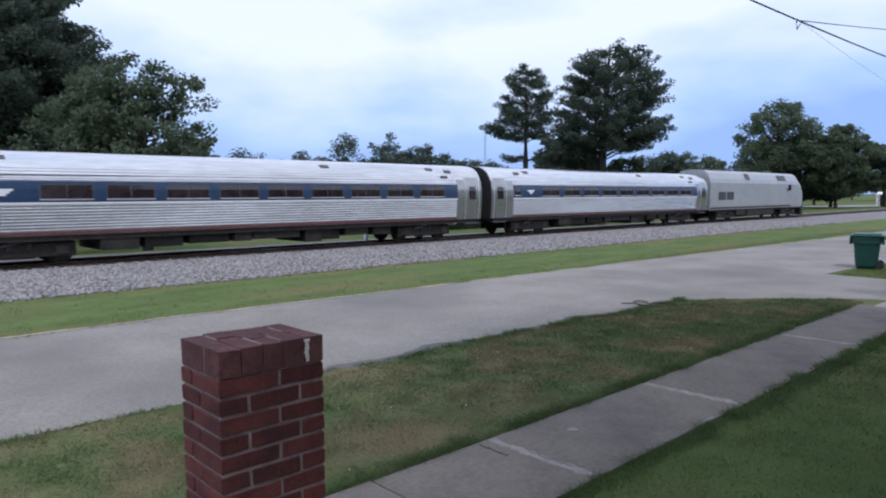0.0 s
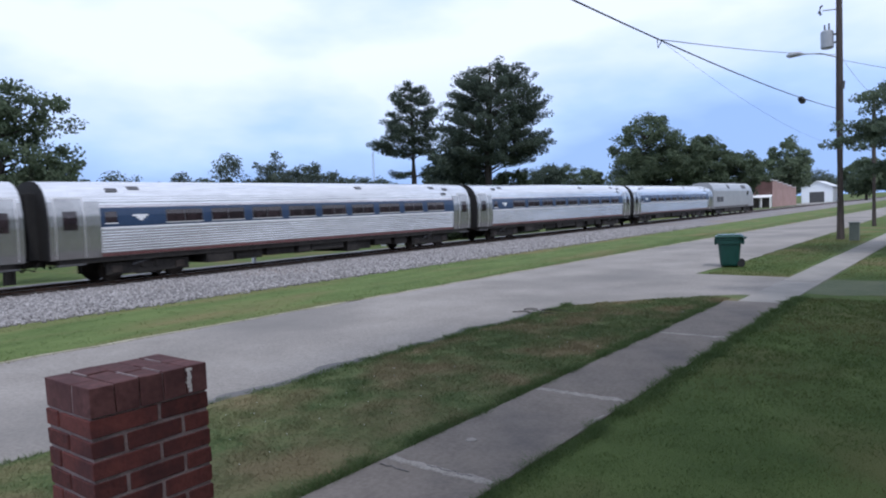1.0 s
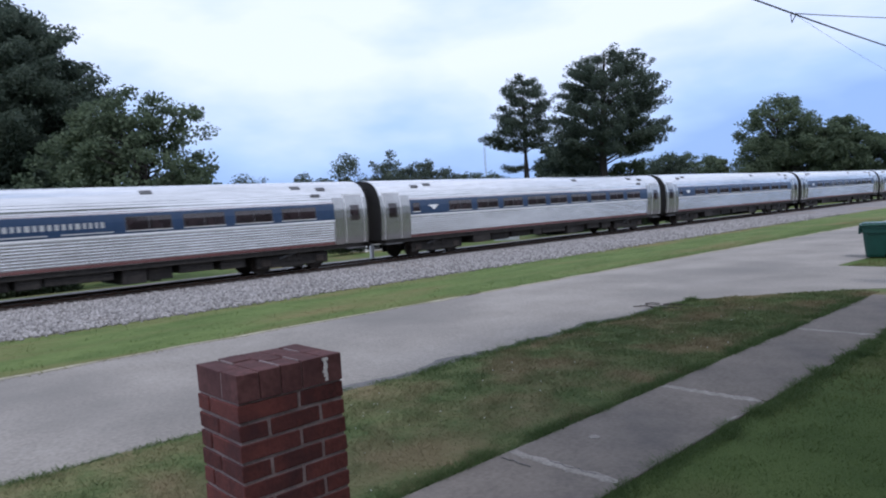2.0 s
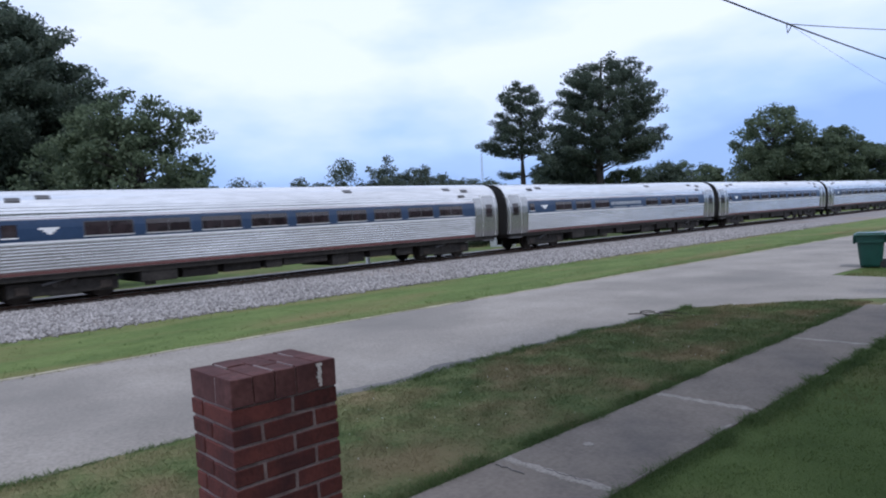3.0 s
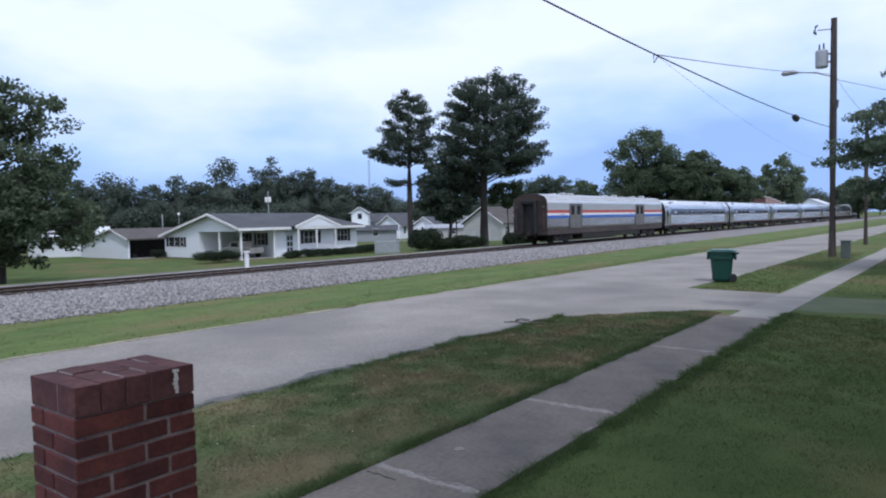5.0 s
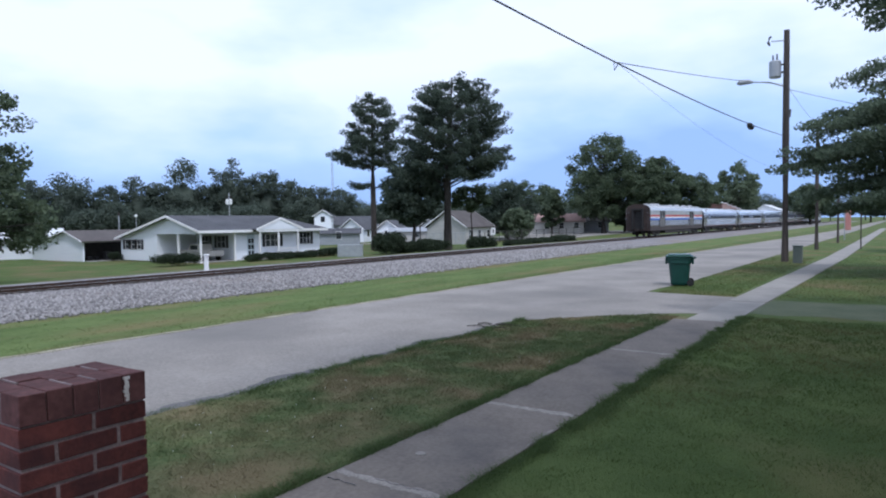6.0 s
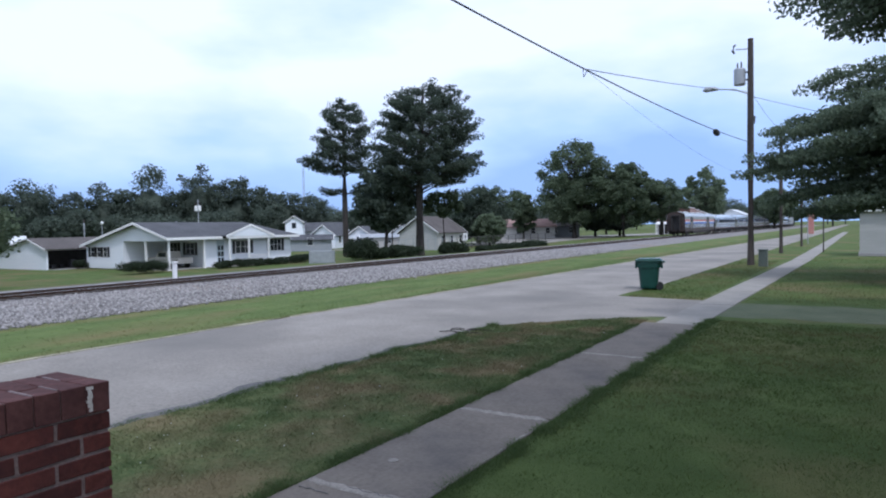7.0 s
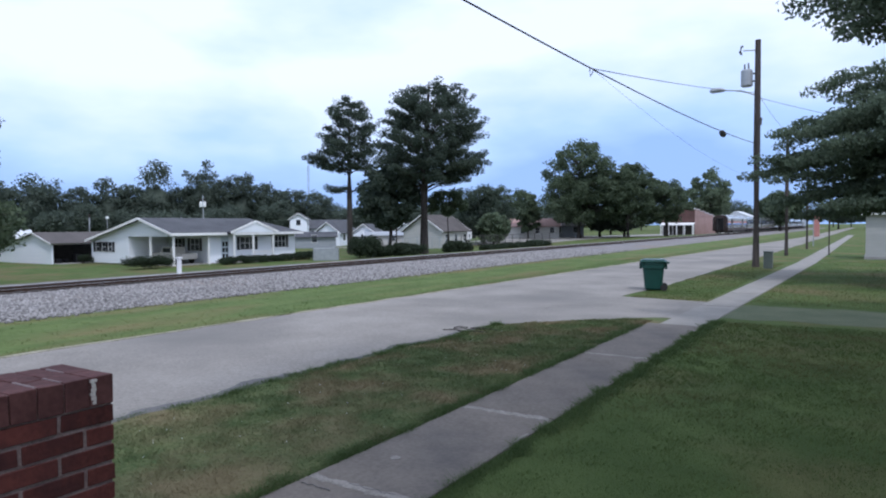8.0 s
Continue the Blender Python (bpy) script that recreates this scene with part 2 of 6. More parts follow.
def place(name, me, material, parent=None, label="", smooth=False):
    if not me.materials:
        me.materials.append(material)
    if smooth:
        me.polygons.foreach_set("use_smooth", [True] * len(me.polygons))
    ob = new(name, me)
    if parent:
        ob.parent = parent
    if label:
        ob["label"] = label
    return ob


def mesh(name, verts, faces):
    me = bpy.data.meshes.new(name)
    me.from_pydata([tuple(v) for v in verts], [], [tuple(q) for q in faces])
    me.update()
    return me


def box(bm, x0, x1, y0, y1, z0, z1, bevel=0.0, m=None):
    v = [bm.verts.new((x, y, z)) for x in (x0, x1) for y in (y0, y1) for z in (z0, z1)]
    if m:
        for q in v:
            q.co = m @ q.co
    fs = [bm.faces.new([v[i] for i in f]) for f in ((0, 1, 3, 2), (4, 6, 7, 5), (0, 4, 5, 1), (2, 3, 7, 6), (0, 2, 6, 4), (1, 5, 7, 3))]
    if bevel:
        es = {e for f in fs for e in f.edges}
        bmesh.ops.bevel(bm, geom=list(es), offset=bevel, segments=2, affect="EDGES", profile=0.5)
    return bm


def boxes(*rows, bevel=0.0):
    bm = bmesh.new()
    for r in rows:
        box(bm, *r, bevel=bevel)
    return bm


def tube(bm, pts, radii, sides=8, caps=True):
    """A tapered tube along points."""
    rings = []
    pts = [Vector(p) for p in pts]
    for i, p in enumerate(pts):
        d = (pts[min(i + 1, len(pts) - 1)] - pts[max(i - 1, 0)]).normalized()
        u = d.cross(Vector((0, 0, 1)))
        if u.length < 1e-3:
            u = Vector((1, 0, 0))
        u.normalize()
        w = d.cross(u)
        rings.append([bm.verts.new(p + (u * math.cos(a) + w * math.sin(a)) * radii[i]) for a in (2 * math.pi * k / sides for k in range(sides))])
    for r0, r1 in zip(rings, rings[1:]):
        for k in range(sides):
            bm.faces.new((r0[k], r0[(k + 1) % sides], r1[(k + 1) % sides], r1[k]))
    if caps:
        bm.faces.new(rings[0][::-1])
        bm.faces.new(rings[-1])
    return bm


def rod(pts, r, sides=8):
    bm = bmesh.new()
    return tube(bm, pts, [r] * len(pts) if not isinstance(r, (list, tuple)) else r, sides)


def thing(name, m, label, category, group="", kind=""):
    ob = new(name)
    ob.matrix_basis = m
    return tagged(ob, label, category, group, kind)

# ---- ground, road, walk, track bed ----
RX, RAILZ = -26.83, 0.15


def ground_z(x, y):
    """Level lawn and road; beyond the track the land lies more than a metre lower, and rises again towards the crossing."""
    s = min(1.0, max(0.0, (-29.5 - x) / 17.0))
    f = min(1.0, max(0.0, (y - 92.0) / 46.0))
    return -1.3 * s * s * (3 - 2 * s) * (1 - 0.78 * f * f * (3 - 2 * f))


def build_ground():
    xs = [-3000, -1200, -500, -250, -160, -110, -80] + list(np.linspace(-64, -28, 25)) + [-22, -17, -12, -8, -4, 0, 4, 8, 14, 25, 60, 150, 500, 3000]
    ys = [-3000, -800, -300, -120, -60, -30, -15] + list(np.linspace(-8, 120, 33)) + [126, 132, 138, 150, 200, 300, 500, 900, 3000]
    verts = [(x, y, ground_z(x, y)) for y in ys for x in xs]
    n = len(xs)
    faces = [(j * n + i, j * n + i + 1, (j + 1) * n + i + 1, (j + 1) * n + i) for j in range(len(ys) - 1) for i in range(n - 1)]
    me = mesh("ground", verts, faces)
    tagged(place("ground", me, M_GRASS), "mown lawn with dry patches, reaching the horizon", "ground", kind="structure")


def ribbon(name, left, right, ys, z, thick, material, label, category, wob=0.0, seed=0, cols=6):
    """A road-like slab between two edge lines x(y), with softly uneven edges."""
    verts, faces = [], []
    for y in ys:
        a, b = left(y), right(y)
        a += wob * (noise.noise((y * 0.9, seed, 0)) + 0.5 * noise.noise((y * 3.1, seed, 5)))
        b += 0 if name == "road" else wob * (noise.noise((y * 0.9, seed + 9, 0)) + 0.5 * noise.noise((y * 3.1, seed + 9, 5)))
        row = [a + (b - a) * k / cols for k in range(cols + 1)]
        verts += [(a, y, z - thick)] + [(x, y, z + 0.02 * math.sin(math.pi * k / cols) * (cols > 3)) for k, x in enumerate(row)] + [(b, y, z - thick)]
    n = cols + 3
    for j in range(len(ys) - 1):
        faces += [(j * n + i, j * n + i + 1, (j + 1) * n + i + 1, (j + 1) * n + i) for i in range(n - 1)]
    me = mesh(name, verts, faces)
    return tagged(place(name, me, material), label, category, kind="structure")


def edge_x(y):
    """The street's near edge."""
    base = -7.58 + 0.2 * math.exp(-((y - 12.8) / 2.6) ** 2) if y < 18 else min(-6.5, -6.85 + 0.06 * max(0, y - 21))
    return base + 0.13 * (noise.noise((y * 0.9, 9, 0)) + 0.5 * noise.noise((y * 3.1, 9, 5)))


build_ground()
near_ys = list(np.arange(-40, 60, 0.4)) + list(np.arange(60, 140, 4.0)) + list(np.arange(140, 420, 20.0))
ribbon("road", lambda y: -13.3 + 0.030 * max(0, min(y, 130) - 4), edge_x, near_ys, 0.012, 0.1, M_ROAD, "pale weathered asphalt street with ragged grass edges", "road", wob=0.13)


def build_driveway():
    """The apron flares from the walk to the street."""
    verts, faces = [], []
    xs = np.linspace(-7.6, -3.22, 24)
    for k, x in enumerate(xs):
        s = min(1.0, max(0.0, (x + 7.2) / 2.8))
        y0 = 14.1 + 3.0 * s ** 0.85 + 0.12 * noise.noise((x * 2, 3, 0))
        y1 = 21.6 - 0.4 * s + 0.12 * noise.noise((x * 2, 8, 0))
        z = 0.013 if x < -4.08 else 0.003
        verts += [(x, y0, -0.05), (x, y0, z), (x, y1, z), (x, y1, -0.05)]
        if k:
            b = 4 * k
            faces += [(b - 4 + i, b - 3 + i, b + 1 + i, b + i) for i in range(3)]
    tagged(place("driveway", mesh("driveway", verts, faces), M_ROAD), "asphalt driveway apron crossing the concrete walk", "driveway", kind="structure")


build_driveway()


def build_trackway():
    verts, faces = [], []
    for k, x in enumerate(np.linspace(-3.2, 14.0, 40)):
        y0, y1 = 17.6 + 0.35 * noise.noise((x, 3, 0)), 21.2 + 0.35 * noise.noise((x, 8, 0))
        verts += [(x, y0, -0.03), (x, y0 + 0.3, 0.005), (x, y1 - 0.3, 0.005), (x, y1, -0.03)]
        if k:
            b = 4 * k
            faces += [(b - 4 + i, b - 3 + i, b + 1 + i, b + i) for i in range(3)]
    tagged(place("worn_drive", mesh("worn_drive", verts, faces), M_TRACKWAY), "worn grassy drive across the lawn", "driveway", kind="structure")


build_trackway()
ribbon("roadside_grass", lambda y: -18.5, lambda y: -13.15, near_ys, 0.006, 0.1, M_STRIP, "mown yellow-green grass between street and railway, tinted as sunlit", "grass", wob=0.15, seed=9)
ribbon("sandy_edge", lambda y: -13.36 + 0.030 * max(0, min(y, 130) - 4), lambda y: -13.22 + 0.030 * max(0, min(y, 130) - 4), near_ys, 0.022, 0.1, M_SAND, "pale sand and straw along the street edge", "road edge", wob=0.13, cols=2)
ribbon("ballast_bed", lambda y: -30.2, lambda y: -18.1, near_ys, 0.015, 0.1, M_BED, "grey crushed stone bed along the railway", "ballast", wob=0.22, seed=4)

ribbon("track_ballast", lambda y: RX - 1.55, lambda y: RX + 1.5, near_ys, 0.03, 0.1, M_STAIN, "dark oil-stained stones between the ties", "ballast", wob=0.12, seed=6)


def build_stones():
    rng = np.random.default_rng(5)
    n = 26000
    y = 2 + 58 * rng.random(n) ** 1.5
    x = -18.0 - 7.2 * rng.random(n) - 0.15 * rng.standard_normal(n)
    s = 0.035 + 0.045 * rng.random(n)
    octa = np.array([(1, 0, 0), (-1, 0, 0), (0, 1, 0), (0, -1, 0), (0, 0, 1), (0, 0, -1)], float)
    tri = np.array([(0, 2, 4), (2, 1, 4), (1, 3, 4), (3, 0, 4), (2, 0, 5), (1, 2, 5), (3, 1, 5), (0, 3, 5)])
    v = octa[None] * s[:, None, None] * (0.6 + 0.8 * rng.random((n, 6, 3)))
    a = rng.random(n) * 6.28
    c, w = np.cos(a)[:, None], np.sin(a)[:, None]
    v = np.stack([v[..., 0] * c - v[..., 1] * w, v[..., 0] * w + v[..., 1] * c, v[..., 2] * 0.8], -1)
    v += np.stack([x, y, 0.03 + 0 * x], -1)[:, None]
    f = (tri[None] + 6 * np.arange(n)[:, None, None]).reshape(-1, 3)
    me = bpy.data.meshes.new("ballast_stones")
    me.vertices.add(n * 6)
    me.vertices.foreach_set("co", v.ravel())
    me.loops.add(f.size)
    me.loops.foreach_set("vertex_index", f.ravel())
    me.polygons.add(len(f))
    me.polygons.foreach_set("loop_start", np.arange(0, f.size, 3))
    me.update(calc_edges=True)
    tagged(place("ballast_stones", me, M_STONE), "loose grey and white crushed ballast stones", "gravel", kind="stuff")


build_stones()


def build_track():
    track = tagged(new("railway_track"), "single railway track on dark wooden ties", "railway track", kind="structure")
    prof = [(-0.07, 0), (0.07, 0), (0.07, 0.015), (0.012, 0.035), (0.012, 0.125), (0.036, 0.135), (0.036, 0.165), (-0.036, 0.165), (-0.036, 0.135), (-0.012, 0.125), (-0.012, 0.035), (-0.07, 0.015)]
    for dx in (-0.7175, 0.7175):
        verts = [(RX + dx + px, y, RAILZ - 0.165 + pz) for y in (-200, 420) for px, pz in prof]
        n = len(prof)
        faces = [(i, (i + 1) % n, n + (i + 1) % n, n + i) for i in range(n)]
        rail = place("rail", mesh("rail", verts, faces), M_RAIL, track, "rusty steel rail with a bright worn top")
        top = boxes((RX + dx - 0.03, RX + dx + 0.03, -200, 420, RAILZ - 0.002, RAILZ + 0.002))
        part("running_surface", top, M_RAILTOP, rail)
    bm = boxes((-1.3, 1.3, -0.115, 0.115, -0.16, 0.0), bevel=0.012)
    me = bpy.data.meshes.new("tie")
    bm.to_mesh(me)
    bm.free()
    rng = random.Random(3)
    for k in range(280):
        tie = place("tie", me, M_TIE, track)
        tie.matrix_basis = pose(RX + rng.uniform(-0.05, 0.05), 4 + 0.52 * k, 0.075 + rng.uniform(-0.012, 0.008), 0, 0, rng.uniform(-1, 1))
    verts, faces = [], []
    for k in list(range(-120, 0)) + list(range(280, 700)):
        b = len(verts)
        y = 4 + 0.52 * k
        verts += [(RX + sx * 1.3, y + sy * 0.115, z) for sx in (-1, 1) for sy in (-1, 1) for z in (-0.1, 0.05)]
        faces += [tuple(b + i for i in f) for f in ((0, 1, 3, 2), (4, 6, 7, 5), (0, 4, 5, 1), (2, 3, 7, 6), (1, 5, 7, 3))]
    tagged(place("far_ties", mesh("far_ties", verts, faces), M_TIE, track), kind="stuff")


build_track()


def build_walk():
    walkway = tagged(new("pavement"), "old grey concrete pavement of long slabs with grassy joints", "pavement", kind="structure")
    y = -9.55
    k = 0
    while y < 150:
        L = 4.25
        far = y > 15
        xc = -3.56 + 0.016 * min(25.0, y - 20) if far else -3.75
        half = 0.50 if far else 0.62
        bm = boxes((-half, half, 0.012, L - 0.012, -0.08, 0.022), bevel=0.008)
        # slabs beyond y 15.5 take the paler of the two colours
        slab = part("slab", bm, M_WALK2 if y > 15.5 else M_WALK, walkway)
        slab.matrix_basis = pose(xc, y, 0.004 * ((k * 7) % 3 - 1), 0, 0, -0.9 if far and y < 45 else 0)
        y += L
        k += 1
    def blotch(x0, x1, yc, half, seed, name, label):
        """An uneven pale band across a joint."""
        verts, n = [], 26
        for side in (-1, 1):
            for k in range(n):
                x = x0 + (x1 - x0) * k / (n - 1)
                w = half * max(0.12, 0.9 + 1.1 * noise.noise((x * 4, seed, side)) + 0.6 * noise.noise((x * 15, seed, side)))
                verts += [(x, yc + side * w, 0.0245), (x, yc + side * (w + 0.01), 0.015)]
        top = [2 * k for k in range(n)] + [2 * n + 2 * k for k in range(n - 1, -1, -1)]
        faces = [tuple(top)]
        for o in (0, 2 * n):
            faces += [(o + 2 * k, o + 2 * k + 2, o + 2 * k + 3, o + 2 * k + 1) for k in range(n - 1)]
        place(name, mesh(name, verts, faces), M_PATCH, walkway, label)

    blotch(-4.34, -3.17, 7.40, 0.060, 1, "joint_repair", "pale crumbled concrete at a joint")
    blotch(-4.34, -3.18, 11.66, 0.060, 2, "joint_repair", "pale crumbled concrete at a joint")
    blotch(-4.34, -3.17, 4.60, 0.048, 3, "joint_repair", "pale crumbled concrete along a crack")
    blotch(-4.02, -3.06, 24.4, 0.07, 4, "joint_repair", "pale crumbled concrete at a joint")
    verts, faces, n = [], [], 60
    for k in range(n):
        y = 4.7 + 2.7 * k / (n - 1)
        w = -0.01 + 0.13 * noise.noise((y * 1.9, 71, 0)) + 0.07 * noise.noise((y * 8, 72, 0))
        verts += [(-3.147 - max(0.0, w), y, 0.0242), (-3.145, y, 0.0245)]
        if k:
            faces.append((2 * k - 2, 2 * k - 1, 2 * k + 1, 2 * k))
    place("washed_sand", mesh("washed_sand", verts, faces), M_PATCH, walkway, "pale sand washed along the slab's edge")
    for k, (x0, x1, y, s) in enumerate(((-4.30, -3.95, 4.42, 1), (-3.9, -3.4, 4.62, 2))):
        pts = [(x0 + (x1 - x0) * q / 8, y + 0.05 * noise.noise((q * 0.9, s, 0)), 0.0235) for q in range(9)]
        part("crack", rod(pts, 0.0055, 5), M_DAMP, walkway, "dark crack in the concrete")
    bm = bmesh.new()
    bmesh.ops.create_circle(bm, cap_ends=True, segments=14, radius=0.055)
    for v in bm.verts:
        v.co.x *= 1 + 0.35 * noise.noise(v.co * 9)
        v.co += Vector((-3.96, 5.39, 0.0238))
    g = bmesh.ops.extrude_face_region(bm, geom=bm.faces[:])
    for v in g["geom"]:
        if isinstance(v, bmesh.types.BMVert):
            v.co.z -= 0.01
    part("pale_patch", bm, M_PATCH, walkway, "pale worn patch on the concrete")


build_walk()



def build_verge():
    """The dry strip between street and walk, and the damp soil at the street's edge."""
    verts, faces = [], []
    ys = np.arange(-9, 17.3, 0.3)
    for k, y in enumerate(ys):
        a, b = edge_x(y) - 0.02, -4.40 if y < 15.8 else -4.06
        lip = 0.017 if y < 13.8 else 0.004
        verts += [(a, y, -0.03), (a + 0.05, y, lip), ((a + b) / 2, y, min(lip, 0.006)), (b, y, min(lip, 0.005))]
        if k:
            q = 4 * k
            faces += [(q - 4 + i, q - 3 + i, q + 1 + i, q + i) for i in range(3)]
    tagged(place("verge", mesh("verge", verts, faces), M_DRY), "dry patchy turf between street and pavement", "verge", kind="structure")
    verts, faces = [], []
    ys = np.arange(4, 13.5, 0.15)
    for k, y in enumerate(ys):
        w = max(0.01, 0.16 + 0.22 * noise.noise((y * 0.8, 41, 0)) + 0.08 * noise.noise((y * 4, 42, 0)))
        a = edge_x(y)
        verts += [(a - w, y, 0.0185), (a + 0.05, y, 0.0185)]
        if k:
            q = 2 * k
            faces.append((q - 2, q - 1, q + 1, q))
    tagged(place("damp_edge", mesh("damp_edge", verts, faces), M_DAMP), "dark damp soil washed onto the street's edge", "road", kind="structure")


build_verge()

# ---- the train: z = 0 at the rail's top, +y ahead ----
SIDE = [(1.50, 0.98), (1.55, 1.25), (1.585, 1.7), (1.60, 2.15), (1.585, 2.55), (1.53, 2.90), (1.42, 3.22), (1.24, 3.48), (0.98, 3.67), (0.62, 3.80), (0.0, 3.86)]
BAGS = [(1.52, 0.80), (1.53, 1.4), (1.53, 2.6), (1.53, 3.30), (1.46, 3.58), (1.30, 3.76), (1.02, 3.90), (0.62, 4.01), (0.0, 4.06)]


def half_width(prof, z):
    for (x0, z0), (x1, z1) in zip(prof, prof[1:]):
        if z0 <= z <= z1:
            return x0 + (x1 - x0) * (z - z0) / (z1 - z0)
    return prof[0][0] if z < prof[0][1] else 0.0


def fluted(prof, bands, deep=0.036, smooth_step=0.12):
    """The half outline from the sill to the roof's crown, with flutes where bands (z0, z1, pitch) ask for them."""
    z, pts = prof[0][1], []
    top = prof[-1][1]
    zs = []
    while z < top - 0.35:
        band = next((b for b in bands if b[0] <= z < b[1]), None)
        if band:
            for k in range(8):
                u = k / 4 - 1
                zs.append((z + k / 8 * band[2], (band[3] if len(band) > 3 else deep) * (1 - math.sqrt(1 - 0.98 * u * u))))
            z += band[2]
        else:
            zs.append((z, 0))
            z += smooth_step
    pts = [(half_width(prof, zz) - d, zz) for zz, d in zs]
    pts += [p for p in prof if p[1] > zs[-1][0] + 0.02]
    return pts


def shell(prof, length, close=True):
    """A car body: the outline, both sides, run along the length."""
    full = prof + [(-x, z) for x, z in prof[::-1][1:]]
    n = len(full)
    ys = (-length / 2, -length / 2 + 0.05, length / 2 - 0.05, length / 2)
    verts = [(x, y, z) for y in ys for x, z in full]
    faces = [(k * n + i, k * n + i + 1, (k + 1) * n + i + 1, (k + 1) * n + i) for k in range(3) for i in range(n - 1)]
    faces += [(k * n, (k + 1) * n, (k + 2) * n - 1, (k + 1) * n - 1) for k in range(3)]
    return verts, faces, n


def skin(bm, prof, side, y0, y1, z0, z1, proud, inner=0.03, rows=5):
    """A panel that follows the body's side and stands proud of it."""
    grid = []
    for k in range(rows + 1):
        z = z0 + (z1 - z0) * k / rows
        x = half_width(prof, z)
        grid.append([bm.verts.new((side * (x + o), y, z)) for o in (proud, -inner) for y in (y0, y1)])
    for a, b in zip(grid, grid[1:]):
        for i, j in ((0, 1), (1, 3), (3, 2), (2, 0)):
            bm.faces.new((a[i], a[j], b[j], b[i]))
    bm.faces.new((grid[0][0], grid[0][2], grid[0][3], grid[0][1]))
    bm.faces.new((grid[-1][0], grid[-1][1], grid[-1][3], grid[-1][2]))
    return bm


def panel(prof, *row, rows=5, inner=0.03):
    return skin(bmesh.new(), prof, *row, rows=rows, inner=inner)


def wheel_mesh(r=0.457):
    bm = bmesh.new()
    rings = []
    for x, rr in ((-0.07, 0.08), (-0.05, r * 0.8), (-0.065, r * 0.84), (-0.065, r), (0.05, r), (0.065, r + 0.028), (0.075, r + 0.025), (0.075, 0.1)):
        rings.append([bm.verts.new((x, rr * math.cos(a), rr * math.sin(a))) for a in (2 * math.pi * k / 20 for k in range(20))])
    for a, b in zip(rings, rings[1:]):
        for k in range(20):
            bm.faces.new((a[k], a[(k + 1) % 20], b[(k + 1) % 20], b[k]))
    bm.faces.new(rings[0])
    bm.faces.new(rings[-1][::-1])
    me = bpy.data.meshes.new("wheel")
    bm.to_mesh(me)
    bm.free()
    me.materials.append(M_WHEEL)
    return me


WHEEL = wheel_mesh()


def bogie(parent, y, base=2.59, axles=2, r=0.457):
    """A bolster that carries side frames, equalisers, springs, dampers, axle boxes and wheels."""
    L = base / 2
    ob = part("bogie", boxes((-1.1, 1.1, y - 0.25, y + 0.25, 0.55, 0.85), bevel=0.02), M_UNDER, parent, "dark grimy wheel truck")
    for s in (-1, 1):
        part("side_frame", boxes((s * 1.02 - 0.10, s * 1.02 + 0.10, y - L - 0.40, y + L + 0.40, 0.60, 0.98), bevel=0.03), M_UNDER, ob)
        part("equaliser", boxes((s * 1.17 - 0.05, s * 1.17 + 0.05, y - L - 0.42, y + L + 0.42, 0.26, 0.74), bevel=0.03), M_UNDER, ob)
        part("brake_hanger", boxes((s * 1.14 - 0.06, s * 1.14 + 0.06, y - 0.50, y + 0.50, 0.22, 0.40), bevel=0.02), M_UNDER, ob)
        part("damper", rod([(s * 1.27, y - 0.7, 0.62), (s * 1.27, y + 0.3, 0.86)], 0.05, 6), M_DGREY, ob)
        for d in (-0.28, 0.28):
            part("spring", rod([(s * 1.19, y + d, 0.5), (s * 1.19, y + d, 0.92)], 0.12, 8), M_UNDER, ob)
        for k in range(axles):
            ya = y - L + base * k / (axles - 1)
            part("axle_box", boxes((s * 1.14 - 0.12, s * 1.14 + 0.12, ya - 0.2, ya + 0.2, 0.33, 0.62), bevel=0.03), M_WHEEL, ob)
            w = place("wheel", WHEEL, M_WHEEL, ob)
            w.matrix_basis = pose(s * 0.75, ya, r, 0, 0, 180 if s > 0 else 0)
            w.scale = (1, r / 0.457, r / 0.457)


def ends(car, prof, half, material, low):
    """End walls, diaphragms, couplers and hoses."""
    for s in (-1, 1):
        full = [(x * 0.97, z) for x, z in prof] + [(-x * 0.97, z) for x, z in prof[::-1][1:]]
        verts = [(x, s * (half + o), z) for o in (0.012, -0.03) for x, z in full]
        n = len(full)
        faces = [tuple(range(n)), tuple(range(2 * n - 1, n - 1, -1))] + [(i, i + 1, n + i + 1, n + i) for i in range(n - 1)]
        place("end_wall", mesh("end_wall", verts, faces), material, car, "dark grimy end wall")
        bm = bmesh.new()
        y0, y1 = sorted((s * half, s * (half + 0.36)))
        for a, b, c, d in ((-0.62, -0.46, 1.0, 3.25), (0.46, 0.62, 1.0, 3.25), (-0.62, 0.62, 3.2, 3.4)):
            box(bm, a, b, y0, y1, c, d, 0.02)
        part("diaphragm", bm, M_DIAPH, car, "black accordion gangway diaphragm")
        bm = boxes((-0.42, 0.42, *sorted((s * half, s * (half + 0.03))), 1.05, 3.1), bevel=0.01)
        part("end_door", bm, M_DIAPH, car, "dark recessed end door")
        bm = boxes((-0.12, 0.12, *sorted((s * (half - 0.4), s * (half + 0.38))), 0.72, 0.96), bevel=0.02)
        part("coupler", bm, M_UNDER, car, "knuckle coupler")
        for q in (-0.5, 0.55):
            part("air_hose", rod([(q, s * half, low), (q, s * (half + 0.2), low - 0.3), (q, s * (half + 0.36), low - 0.2)], 0.03, 6), M_DIAPH, car, "black air hose")


CAR_L = 25.2


